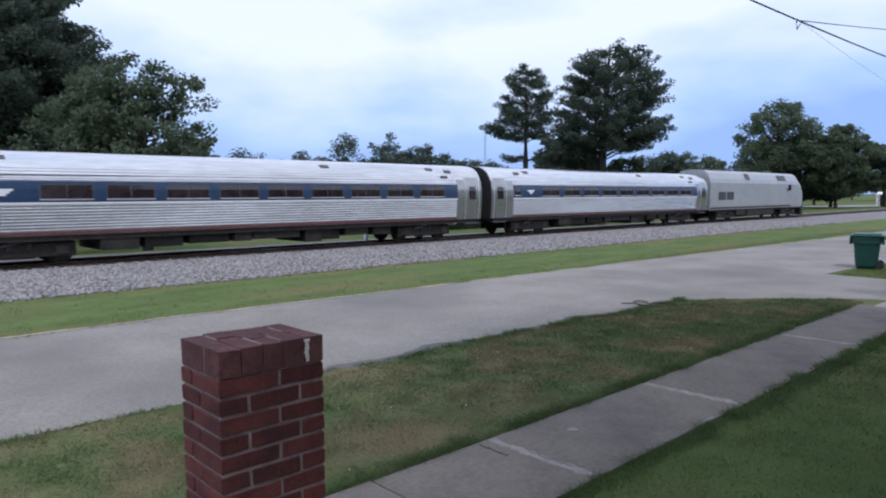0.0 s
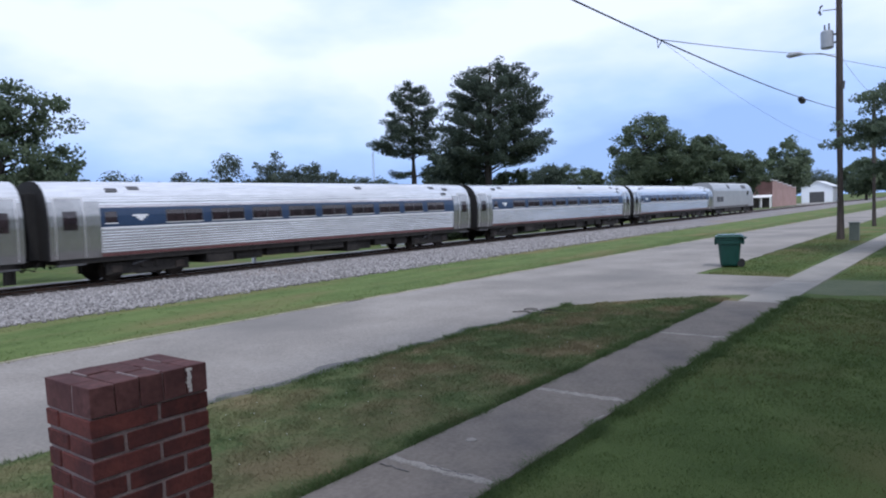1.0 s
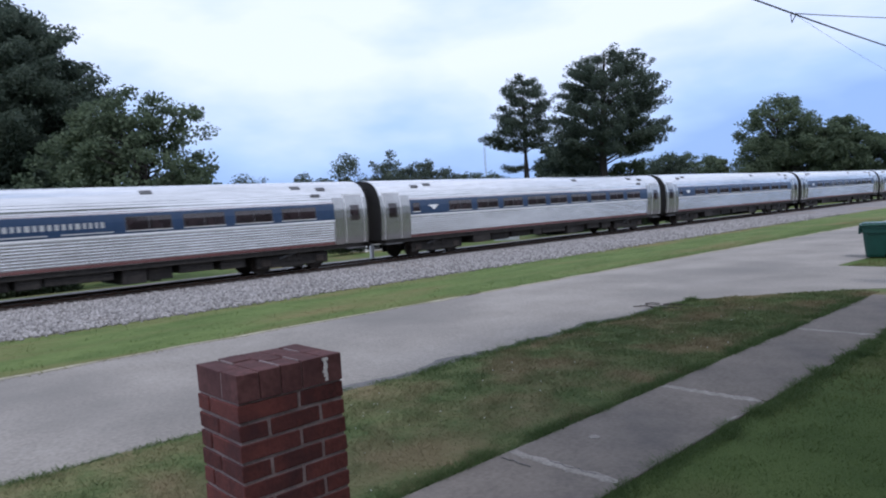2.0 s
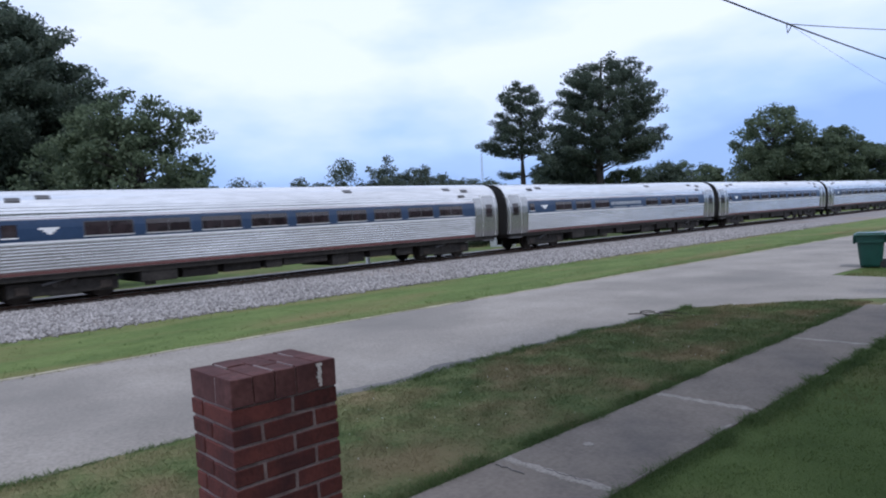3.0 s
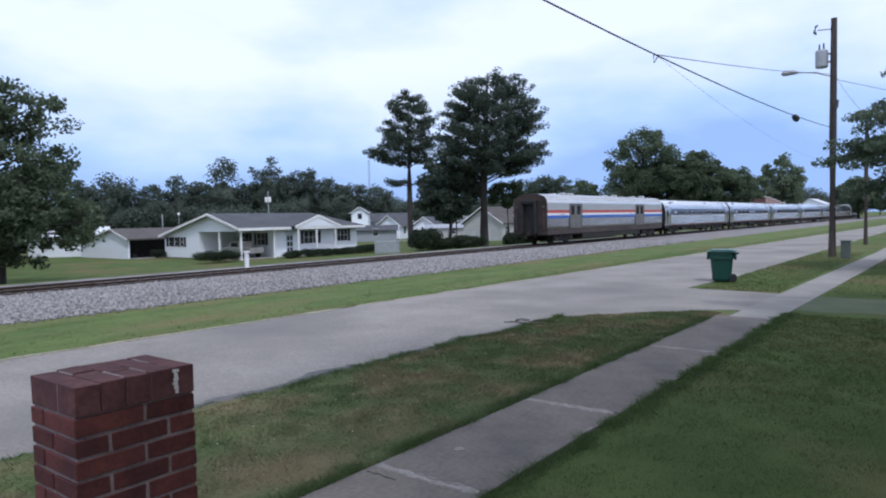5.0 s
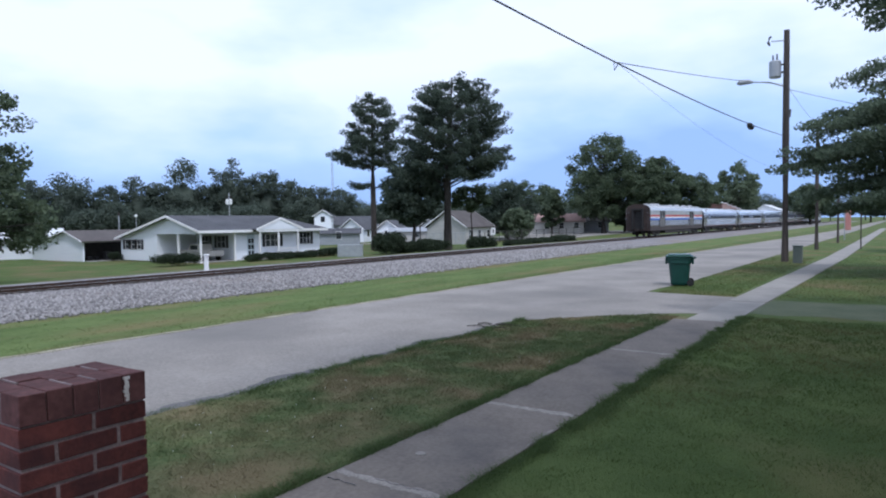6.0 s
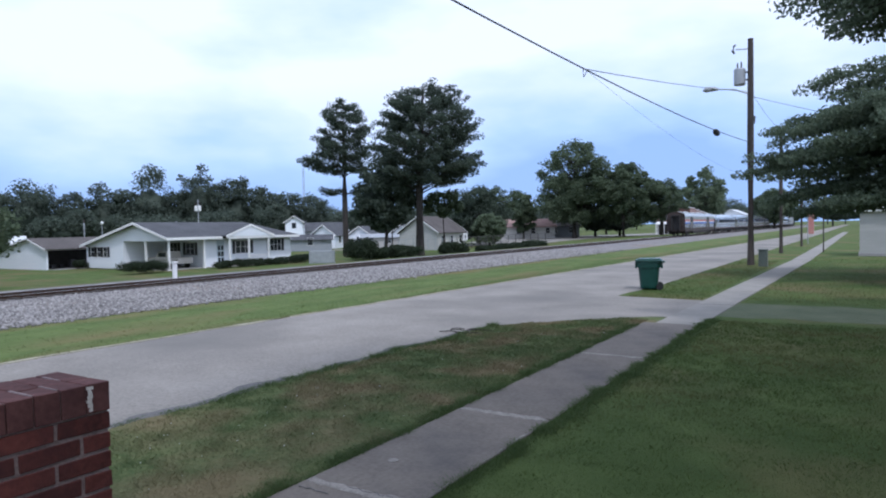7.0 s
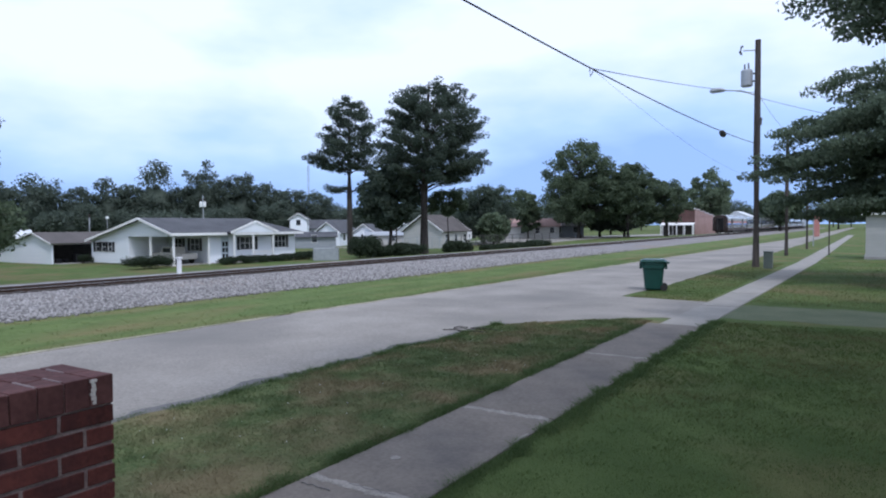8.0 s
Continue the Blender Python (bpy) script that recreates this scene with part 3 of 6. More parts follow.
def passenger_car(m):
    car = thing("passenger_car", m, "fluted stainless-steel passenger coach with a blue window band", "rail car", "coaches of the train")
    H = CAR_L / 2
    outline = fluted(SIDE, [(1.06, 2.0, 0.104, 0.056), (2.90, 3.5, 0.100, 0.014)])
    verts, faces, n = shell(outline, CAR_L)
    place("body", mesh("body", verts, faces), M_STEEL, car, "fluted stainless steel shell", smooth=True)
    for s in (-1, 1):
        bm = panel(SIDE, s, -H + 1.75, H - 1.75, 2.09, 2.80, 0.006)
        band = part("window_band", bm, M_BLUE, car, "dark blue painted band")
        # the white line also paints the bright highlight along the band's foot
        for z, d, mt, nm in ((2.025, 0.062, M_WHITE2, "white_highlight_line"), (2.815, 0.018, M_REDLINE, "red_line"), (2.88, 0.014, M_REDLINE, "red_line"), (1.00, 0.028, M_REDLINE, "red_line")):
            part(nm, panel(SIDE, s, -H + 1.75, H - 1.75, z, z + d, 0.010, rows=1), mt, band)
        for k in range(9):
            y0 = H - 2.75 - 2.06 * k - 1.58
            w = part("window", panel(SIDE, s, y0, y0 + 1.58, 2.17, 2.69, 0.012, rows=3), M_GLASS, car, "dark tinted window")
            fr = bmesh.new()
            for r in ((y0 - 0.03, y0, 2.20, 2.68), (y0 + 1.58, y0 + 1.61, 2.20, 2.68), (y0, y0 + 1.58, 2.66, 2.68), (y0 + 0.77, y0 + 0.80, 2.20, 2.66)):
                skin(fr, SIDE, s, *r, 0.017, rows=2)
            part("window_frame", fr, M_DGREY, w)
            part("window_sill", panel(SIDE, s, y0 - 0.04, y0 + 1.62, 2.155, 2.20, 0.026, rows=1), M_STEELS, w, "pale metal sill")
        lav = part("window", panel(SIDE, s, -H + 1.95, -H + 2.4, 2.24, 2.66, 0.012, rows=2), M_GLASS, car, "small dark window")
        part("window_sill", panel(SIDE, s, -H + 1.93, -H + 2.42, 2.20, 2.24, 0.024, rows=1), M_WHITE2, lav)
        for e in (-1, 1):
            ya, yb = sorted((e * (H - 0.01), e * (H - 1.78)))
            v = part("vestibule_panel", panel(SIDE, s, ya, yb, 0.99, 3.06, 0.014, rows=26), M_VEST, car, "smooth steel vestibule panel")
            d0, d1 = sorted((e * (H - 0.22), e * (H - 1.18)))
            g = bmesh.new()
            for r in ((d0 - 0.035, d0, 1.02, 3.20), (d1, d1 + 0.035, 1.02, 3.20), (d0 - 0.035, d1 + 0.035, 3.17, 3.205)):
                skin(g, SIDE, s, *r, 0.026, rows=6)
            part("door_seal", g, M_STEELS, v, "bright steel door surround")
            d = part("door", panel(SIDE, s, d0, d1, 1.02, 3.17, 0.022, rows=26), M_VEST, car, "smooth steel vestibule door")
            yc = (d0 + d1) / 2
            part("door_window", panel(SIDE, s, yc - 0.25, yc + 0.25, 2.02, 2.70, 0.028, rows=3), M_GLASS, d, "dark rounded door window")
            part("door_step", boxes((*sorted((s * 1.30, s * 1.56)), d0, d1, 0.74, 0.80), bevel=0.01), M_DGREY, car)
        for k, (yy, zz) in enumerate(((H - 2.2, 3.42), (H - 3.4, 3.5), (H - 2.6, 3.12), (-H + 2.4, 3.42), (-H + 3.3, 3.5), (3.0, 3.5))):
            part("roof_vent", panel(SIDE, s, yy - 0.22, yy + 0.22, zz, zz + 0.13, 0.03, rows=2), M_DGREY, car, "small dark roof vent")
    # the railway's wordless mark on the band
    for e in (-1,):
        for s in (-1, 1):
            bm = bmesh.new()
            for a, b, c, d in ((0.0, 0.62, 2.46, 2.53), (0.14, 0.52, 2.38, 2.462), (0.24, 0.42, 2.30, 2.382)):
                skin(bm, SIDE, s, e * (H - 3.3) - 0.3 + a, e * (H - 3.3) - 0.3 + b, c, d, 0.014, rows=1)
            part("emblem", bm, M_WHITE2, car, "white emblem on the blue band")
    # underfloor gear
    rng = random.Random(11)
    bm = boxes((-1.44, 1.44, -H + 0.3, H - 0.3, 0.80, 1.0))
    part("underframe", bm, M_UNDER, car, "dark underframe")
    y = -H + 6.2
    while y < H - 6.4:
        L = rng.uniform(0.6, 2.2)
        low = rng.uniform(0.26, 0.50)
        part("underfloor_box", boxes((-1.35, rng.uniform(1.2, 1.42), y, min(y + L, H - 6.0), low, 0.9), bevel=0.03), M_UNDER, car, "dark equipment box under the floor")
        y += L + rng.uniform(0.05, 0.45)
    for e in (-1, 1):
        bogie(car, e * (H - 3.75))
    ends(car, SIDE, H, M_DIAPH, 0.9)
    return car


BAG_L = 25.2


def baggage_car(m):
    car = thing("baggage_car", m, "weathered stainless baggage car with red, white and blue stripes", "rail car")
    H = BAG_L / 2
    outline = fluted(BAGS, [(1.33, 2.02, 0.100)], deep=0.040)
    verts, faces, n = shell(outline, BAG_L)
    place("body", mesh("body", verts, faces), M_BAGSTEEL, car, "stainless shell fluted below the stripes", smooth=True)
    doors = ((-H + 3.78, -H + 5.95), (-H + 17.85, -H + 20.0))
    for s in (-1, 1):
        spans, y = [], -H + 0.03
        for a, b in doors:
            spans.append((y, a - 0.06))
            y = b + 0.06
        spans.append((y, H - 0.03))
        for a, b in spans:
            part("upper_panel", panel(BAGS, s, a, b, 2.72, 3.60, 0.006, rows=6), M_STEELS, car, "smooth steel upper side")
            part("red_stripe", panel(BAGS, s, a, b, 2.49, 2.705, 0.008, rows=1), M_RED, car, "faded red stripe")
            part("white_stripe", panel(BAGS, s, a, b, 2.295, 2.488, 0.008, rows=1), M_WHITE2, car, "white stripe")
            part("blue_stripe", panel(BAGS, s, a, b, 2.08, 2.293, 0.008, rows=1), M_BLUE2, car, "blue stripe")
            part("sill", panel(BAGS, s, a, b, 0.82, 1.30, 0.010, rows=2), M_SILL, car, "grimy brown smooth sill")
        for a, b in doors:
            part("sill", panel(BAGS, s, a - 0.055, b + 0.055, 0.82, 1.255, 0.010, rows=2), M_SILL, car, "grimy brown smooth sill")
            part("upper_panel", panel(BAGS, s, a - 0.055, b + 0.055, 3.245, 3.60, 0.006, rows=3), M_STEELS, car, "smooth steel upper side")
        part("drip_rail", panel(BAGS, s, -H, H, 3.60, 3.64, 0.03, rows=1), M_STEELS, car)
        bm = bmesh.new()
        for a, b in ((-H + 2.2, -H + 2.95), (H - 9.0, H - 8.2)):
            for q in range(9):
                ya = a + (b - a) * q / 9
                skin(bm, BAGS, s, ya, ya + (b - a) / 9 * 0.65, 2.36, 2.41, 0.012, rows=1)
        tagged(part("small_lettering", bm, M_DGREY, car, "small dark lettering"), kind="stuff")
        for a, b in doors:
            g = bmesh.new()
            for r in ((a - 0.05, a, 1.28, 3.20), (b, b + 0.05, 1.28, 3.20), (a - 0.05, b + 0.05, 3.18, 3.24)):
                skin(g, BAGS, s, *r, 0.035, rows=3)
            part("door_frame", g, M_DGREY, car, "dark door surround")
            d = part("baggage_door", panel(BAGS, s, a, b, 1.32, 3.18, 0.004, rows=4), M_DOORG, car, "dull grey double baggage door")
            w = (b - a) / 2
            for k in range(2):
                yc = a + w * (k + 0.5)
                fr = bmesh.new()
                for r in ((yc - 0.32, yc - 0.28, 2.34, 3.09), (yc + 0.28, yc + 0.32, 2.34, 3.09), (yc - 0.32, yc + 0.32, 3.06, 3.10), (yc - 0.32, yc + 0.32, 2.32, 2.36)):
                    skin(fr, BAGS, s, *r, 0.012, rows=1)
                part("window_frame", fr, M_VEST, d)
                part("door_window", panel(BAGS, s, yc - 0.28, yc + 0.28, 2.36, 3.06, 0.008, rows=1), M_GLASS, d, "dark door window")
            part("door_seam", panel(BAGS, s, a + w - 0.012, a + w + 0.012, 1.34, 3.16, 0.008, rows=1), M_DIAPH, d)
            part("door_sill", panel(BAGS, s, a - 0.05, b + 0.05, 1.26, 1.32, 0.05, rows=1), M_DOORG, car)
        for yy in (-8.0, -6.6, 2.5, 9.5):
            part("roof_vent", boxes((*sorted((s * 0.25, s * 0.7)), yy - 0.2, yy + 0.2, 3.96, 4.16), bevel=0.03), M_STEELS, car)
    bm = boxes((-1.4, 1.4, -H + 0.2, H - 0.2, 0.7, 0.84), (-1.48, 1.48, -H + 6.2, H - 6.2, 0.36, 0.8), bevel=0.03)
    part("underframe", bm, M_UNDER, car, "dark deep centre sill and skirts")
    for e in (-1, 1):
        bogie(car, e * (H - 3.2), 2.6)
    ends(car, BAGS, H, M_RUSTEND, 0.85)
    # rear gangway: a heavy frame round the closed door
    bm = bmesh.new()
    for a, b, c, d in ((-0.72, -0.55, 0.95, 3.35), (0.55, 0.72, 0.95, 3.35), (-0.72, 0.72, 3.3, 3.5)):
        box(bm, a, b, -H - 0.42, -H, c, d, 0.03)
    part("gangway_frame", bm, M_DIAPH, car, "black gangway frame")
    for s in (-1, 1):
        part("grab_iron", rod([(s * 1.25, -H - 0.06, 1.2), (s * 1.25, -H - 0.06, 2.6)], 0.02), M_DGREY, car)
        part("marker_lamp", boxes((s * 1.2 - 0.08, s * 1.2 + 0.08, -H - 0.08, -H, 2.9, 3.1), bevel=0.02), M_DGREY, car, "unlit marker lamp")
    return car


LOCO = [(1.48, 0.95), (1.52, 1.3), (1.54, 2.4), (1.54, 3.15), (1.45, 3.5), (1.22, 3.95), (0.95, 4.18), (0.0, 4.26)]


def locomotive(m):
    loco = thing("locomotive", m, "silver-grey streamlined diesel locomotive with a sloped nose", "locomotive")
    H = 10.35
    full = LOCO + [(-x, z) for x, z in LOCO[::-1][1:]]
    n = len(full)
    verts, faces = [], []
    stations = [(-H, 1.0, 1.0), (-H + 0.15, 1.0, 1.0), (H - 3.0, 1.0, 1.0), (H - 1.9, 0.99, 0.985), (H - 1.1, 0.95, 0.86), (H - 0.45, 0.90, 0.68), (H - 0.1, 0.84, 0.52), (H, 0.80, 0.40)]
    for y, sx, sz in stations:
        verts += [(x * sx, y, 0.95 + (z - 0.95) * sz) for x, z in full]
    for k in range(len(stations) - 1):
        faces += [(k * n + i, k * n + i + 1, (k + 1) * n + i + 1, (k + 1) * n + i) for i in range(n - 1)]
        faces.append((k * n, (k + 1) * n, (k + 2) * n - 1, (k + 1) * n - 1))
    faces += [tuple(range(n))[::-1], tuple(range((len(stations) - 1) * n, len(stations) * n))]
    place("body", mesh("body", verts, faces), M_LOCO, loco, "silver-grey monocoque body")
    for s in (-1, 1):
        part("blue_stripe", panel(LOCO, s, -H + 0.1, H - 3.7, 1.02, 1.16, 0.008, rows=1), M_SILL, loco)
        for a in (-H + 1.5, -H + 3.0):
            g = part("intake_grille", panel(LOCO, s, a, a + 1.3, 1.75, 2.42, 0.012, rows=2), M_DGREY, loco, "dark radiator intake")
            fr = bmesh.new()
            for q in range(6):
                skin(fr, LOCO, s, a, a + 1.3, 1.79 + 0.11 * q, 1.82 + 0.11 * q, 0.03, rows=1)
            part("louvre", fr, M_DGREY, g)
        part("rear_door", panel(LOCO, s, -H + 0.3, -H + 0.95, 1.2, 3.3, 0.012, rows=4), M_LOCO, loco)
        part("roof_hatch", panel(LOCO, s, -3.6, -2.7, 3.45, 4.0, 0.03, rows=3), M_DGREY, loco, "dark roof-side exhaust hatch")
        part("roof_grille", panel(LOCO, s, 3.4, 5.4, 3.45, 3.95, 0.03, rows=3), M_DGREY, loco, "dark dynamic brake grille")
        part("cab_window", panel(LOCO, s, H - 4.5, H - 3.75, 2.55, 3.1, 0.012, rows=2), M_GLASS, loco, "cab side window")
        bm = bmesh.new()
        for a, b, c, d in ((0, 0.9, 2.66, 2.76), (0.2, 0.7, 2.52, 2.62), (0.3, 0.6, 2.38, 2.48)):
            skin(bm, LOCO, s, 5.3 + a, 5.3 + b, c, d, 0.010, rows=1)
        part("emblem", bm, M_VEST, loco, "grey-blue emblem")
        part("side_door", panel(LOCO, s, H - 3.6, H - 3.0, 1.1, 3.0, 0.012, rows=4), M_LOCO, loco)
        part("battery_box", boxes((*sorted((s * 1.1, s * 1.42)), -5.2, -3.4, 0.42, 0.95), bevel=0.03), M_UNDER, loco)
    part("roof_fan", boxes((-0.9, 0.9, -H + 1.4, -H + 4.6, 4.2, 4.30), bevel=0.04), M_DGREY, loco, "raised roof fan housing")
    part("exhaust_housing", boxes((-0.5, 0.5, 2.5, 4.2, 4.2, 4.38), bevel=0.04), M_DGREY, loco, "raised dark exhaust housing")
    part("fuel_tank", boxes((-1.4, 1.4, -3.0, 3.0, 0.3, 0.98), bevel=0.08), M_UNDER, loco, "dark fuel tank")
    part("underframe", boxes((-1.35, 1.35, -H + 0.2, H - 0.3, 0.8, 0.98)), M_UNDER, loco)
    part("pilot", boxes((-1.3, 1.3, H - 0.5, H + 0.05, 0.15, 0.98), bevel=0.08), M_UNDER, loco, "dark pilot under the nose")
    for e in (-1, 1):
        bogie(loco, e * (H - 3.6), 2.74, 2, 0.508)
    bm = boxes((-0.12, 0.12, -H - 0.4, -H + 0.4, 0.72, 0.96), bevel=0.02)
    part("coupler", bm, M_UNDER, loco)
    part("rear_gangway", boxes((-0.6, 0.6, -H - 0.3, -H, 1.0, 3.3), bevel=0.03), M_DIAPH, loco, "black rear gangway")
    return loco


SPEED = 35.1
CENTRES = [39.6 - 26.0 * k for k in range(6)]      # coaches, at the start
TRAIN = [(locomotive(pose(RX, 63.1, RAILZ)), 63.1)]
first = passenger_car(pose(RX, CENTRES[0], RAILZ))
TRAIN.append((first, CENTRES[0]))
for c in CENTRES[1:]:
    TRAIN.append((copy_thing(first, pose(RX, c, RAILZ)), c))
# one coach carries illegible lettering on a blank stretch of its band
lettered = TRAIN[5][0]
for s in (-1, 1):
    blank = part("blank_panel", panel(SIDE, s, -2.5, 1.75, 2.12, 2.76, 0.022), M_BLUE, lettered, "windowless blue panel")
    rng = random.Random(8)
    y = -2.3
    while y < 1.4:
        w = rng.uniform(0.09, 0.16)
        part("letter_bar", panel(SIDE, s, y, y + w, 2.34, 2.54, 0.028, rows=1), M_STEELS, blank, "pale lettering bar")
        y += w + 0.09
TRAIN.append((baggage_car(pose(RX, -129.2 + BAG_L / 2 + 0.05, RAILZ)), -129.2 + BAG_L / 2 + 0.05))

# ---- brick pillar and porch ----
def build_pillar():
    x0, x1, y0, y1, top = -2.488, -2.170, 0.945, 1.362, 1.83
    pillar = thing("brick_pillar", pose(0, 0, 0), "weathered red brick pillar capped with bricks on edge", "pillar")
    caph, course, joint = 0.096, 0.0677, 0.0125
    rng = random.Random(2)
    part("mortar_core", boxes((x0 + 0.007, x1 - 0.005, y0 + 0.007, y1 - 0.007, 0.0, top - caph), (x0 + 0.004, x1 - 0.004, y0 + 0.004, y1 - 0.004, top - caph, top - 0.003)), M_MORTAR, pillar, "pale grey mortar")

    def brick(ax, bx, ay, by, az, bz, mt=M_BRICK, name="brick"):
        bm = boxes((ax, bx, ay, by, az, bz), bevel=0.0035)
        for v in bm.verts:
            v.co += Vector((noise.noise(v.co * 31), noise.noise(v.co * 37 + Vector((3, 1, 2))), noise.noise(v.co * 29))) * 0.0032
        dx = rng.uniform(-0.0015, 0.0015)
        for v in bm.verts:
            v.co.x += dx
        return part(name, bm, mt, pillar)

    D = 0.095
    wide = x1 - x0
    z = top - caph - joint * 0.6
    k = 0
    while z > 0.02:
        a, b = max(0.0, z - course + joint), z
        odd = k % 2
        cuts = [0.0, 0.112, 0.316, 0.417] if odd else [0.0, 0.232, 0.417]
        xs = x0 + wide * ((0.50, 0.27)[1 - odd] + rng.uniform(-0.02, 0.02))
        near = y0 + cuts[1] - joint / 2
        # the corner block shows on two faces, its neighbour fills the short face
        brick(xs + joint / 2, x1, y0, near, a, b)
        brick(x0, xs - joint / 2, y0, near, a, b)
        for c0, c1 in zip(cuts[1:], cuts[2:]):
            ya, yb = y0 + c0 + joint / 2, y0 + c1 - (joint / 2 if c1 < 0.417 else 0)
            brick(x1 - D, x1, ya, yb, a, b)
            brick(x0, x0 + D, ya, yb, a, b)
        brick(x0 + D + joint, x1 - D - joint, y1 - D, y1, a, b)
        z -= course
        k += 1
    # bricks on edge across the top
    ncap = 5
    w = w_cap = (y1 - y0) / ncap
    for k in range(ncap):
        ya, yb = y0 + w * k + 0.0022, y0 + w * (k + 1) - 0.0022
        mid = x0 + (x1 - x0) * (0.36 if k % 2 else 0.62)
        for a, b in ((x0 - 0.004, mid - 0.0025), (mid + 0.0025, x1 + 0.004)):
            brick(a, b, ya, yb, top - caph, top + rng.uniform(0.0, 0.005), mt=M_CAP, name="cap_brick")
    bm = bmesh.new()
    for k in range(11):
        zc = top - 0.084 + 0.0075 * k
        yc = y1 - 0.071 + 0.006 * noise.noise((k * 0.7, 5, 0)) + rng.uniform(-0.002, 0.002)
        w = 0.004 + 0.007 * rng.random()
        box(bm, x1 - 0.01, x1 + 0.005 + 0.003 * rng.random(), yc - w, yc + w, zc - 0.005, zc + 0.0055, 0.0015)
    part("mortar_smear", bm, M_WHITEM, pillar, "white smear of mortar")
    bm = bmesh.new()
    for k in range(1, ncap):
        yc = y0 + w_cap * k
        xa, xb = ((x0 + 0.02, x0 + 0.13), (x0 + 0.17, x1 - 0.01), (x0 + 0.19, x1 - 0.02), (x0 + 0.05, x0 + 0.16))[k - 1]
        for q in range(7):
            xq = xa + (xb - xa) * q / 7
            h = 0.003 + 0.003 * rng.random()
            box(bm, xq, xq + (xb - xa) / 7.5, yc - h, yc + h, top - 0.004, top + 0.0045, 0.001)
    part("mortar_fill", bm, M_MORTAR, pillar, "pale mortar in the cap's joints")


build_pillar()


# ---- wheeled bin ----
def build_bin():
    b = thing("wheeled_bin", pose(-6.47, 24.2, 0.01, 0, 0, 14), "dark green wheeled rubbish bin on the grass verge", "bin")
    bm = bmesh.new()
    rings = []
    for z, sx, sy in ((0.04, 0.28, 0.30), (0.10, 0.30, 0.32), (0.78, 0.365, 0.39), (0.79, 0.40, 0.42), (0.92, 0.405, 0.425), (0.93, 0.42, 0.44), (1.00, 0.42, 0.44)):
        ring = []
        for k in range(24):
            a = 2 * math.pi * k / 24
            c, s = math.cos(a), math.sin(a)
            p = 0.35
            ring.append(bm.verts.new((sx * math.copysign(abs(c) ** p, c), sy * math.copysign(abs(s) ** p, s), z)))
        rings.append(ring)
    for r0, r1 in zip(rings, rings[1:]):
        for k in range(24):
            bm.faces.new((r0[k], r0[(k + 1) % 24], r1[(k + 1) % 24], r1[k]))
    bm.faces.new(rings[0][::-1])
    bm.faces.new(rings[-1])
    part("body", bm, M_BIN, b, "tapered dark green plastic body")
    bm = boxes((-0.455, 0.455, -0.47, 0.48, 1.0, 1.06), (-0.38, 0.38, -0.39, 0.39, 1.05, 1.10), bevel=0.025)
    part("lid", bm, M_BINLID, b, "closed domed green lid")
    for s in (-1, 1):
        part("rim_lug", boxes((*sorted((s * 0.40, s * 0.47)), -0.30, 0.30, 0.76, 0.99), bevel=0.02), M_BIN, b, "moulded lifting lug")
    part("handle", rod([(0.34, 0.32, 0.95), (0.53, 0.33, 0.98), (0.53, -0.32, 0.98), (0.34, -0.32, 0.95)], 0.02), M_BIN, b)
    for s in (-1, 1):
        bm = rod([(0.36, 0.31 * s - 0.03, 0.12), (0.36, 0.31 * s + 0.03, 0.12)], 0.12, 16)
        part("wheel", bm, M_BLACK, b, "black rubber wheel")
    part("axle", rod([(0.36, -0.3, 0.12), (0.36, 0.3, 0.12)], 0.015), M_BLACK, b)


build_bin()

# ---- trees ----
def leaf_mat(name, a, b):
    m = mat(name, a, b, 0.65, island=0.65, fine=3, broad=0.35, bump=0, spec=0.25)
    return see_through(m, 0.48)


M_PINE = leaf_mat("pine_needles", (0.050, 0.074, 0.058), (0.112, 0.142, 0.100))
M_OAK = leaf_mat("oak_leaves", (0.070, 0.102, 0.066), (0.155, 0.196, 0.112))
M_BOUGH = leaf_mat("broad_dark_leaves", (0.085, 0.120, 0.082), (0.170, 0.215, 0.140))
M_PALE = leaf_mat("pale_leaves", (0.105, 0.145, 0.095), (0.205, 0.255, 0.155))
# far foliage paler and bluer: distance haze mixed into the leaf colour
M_FARHAZE = leaf_mat("hazy_far_leaves", (0.066, 0.090, 0.074), (0.135, 0.166, 0.124))
M_BARK = mat("bark", (0.028, 0.024, 0.022), (0.075, 0.064, 0.057), 0.95, fine=12, broad=2, bump=0.8, depth=0.03, stretch=(1, 1, 0.25))
M_HEDGE = leaf_mat("hedge_leaves", (0.026, 0.040, 0.026), (0.062, 0.084, 0.046))


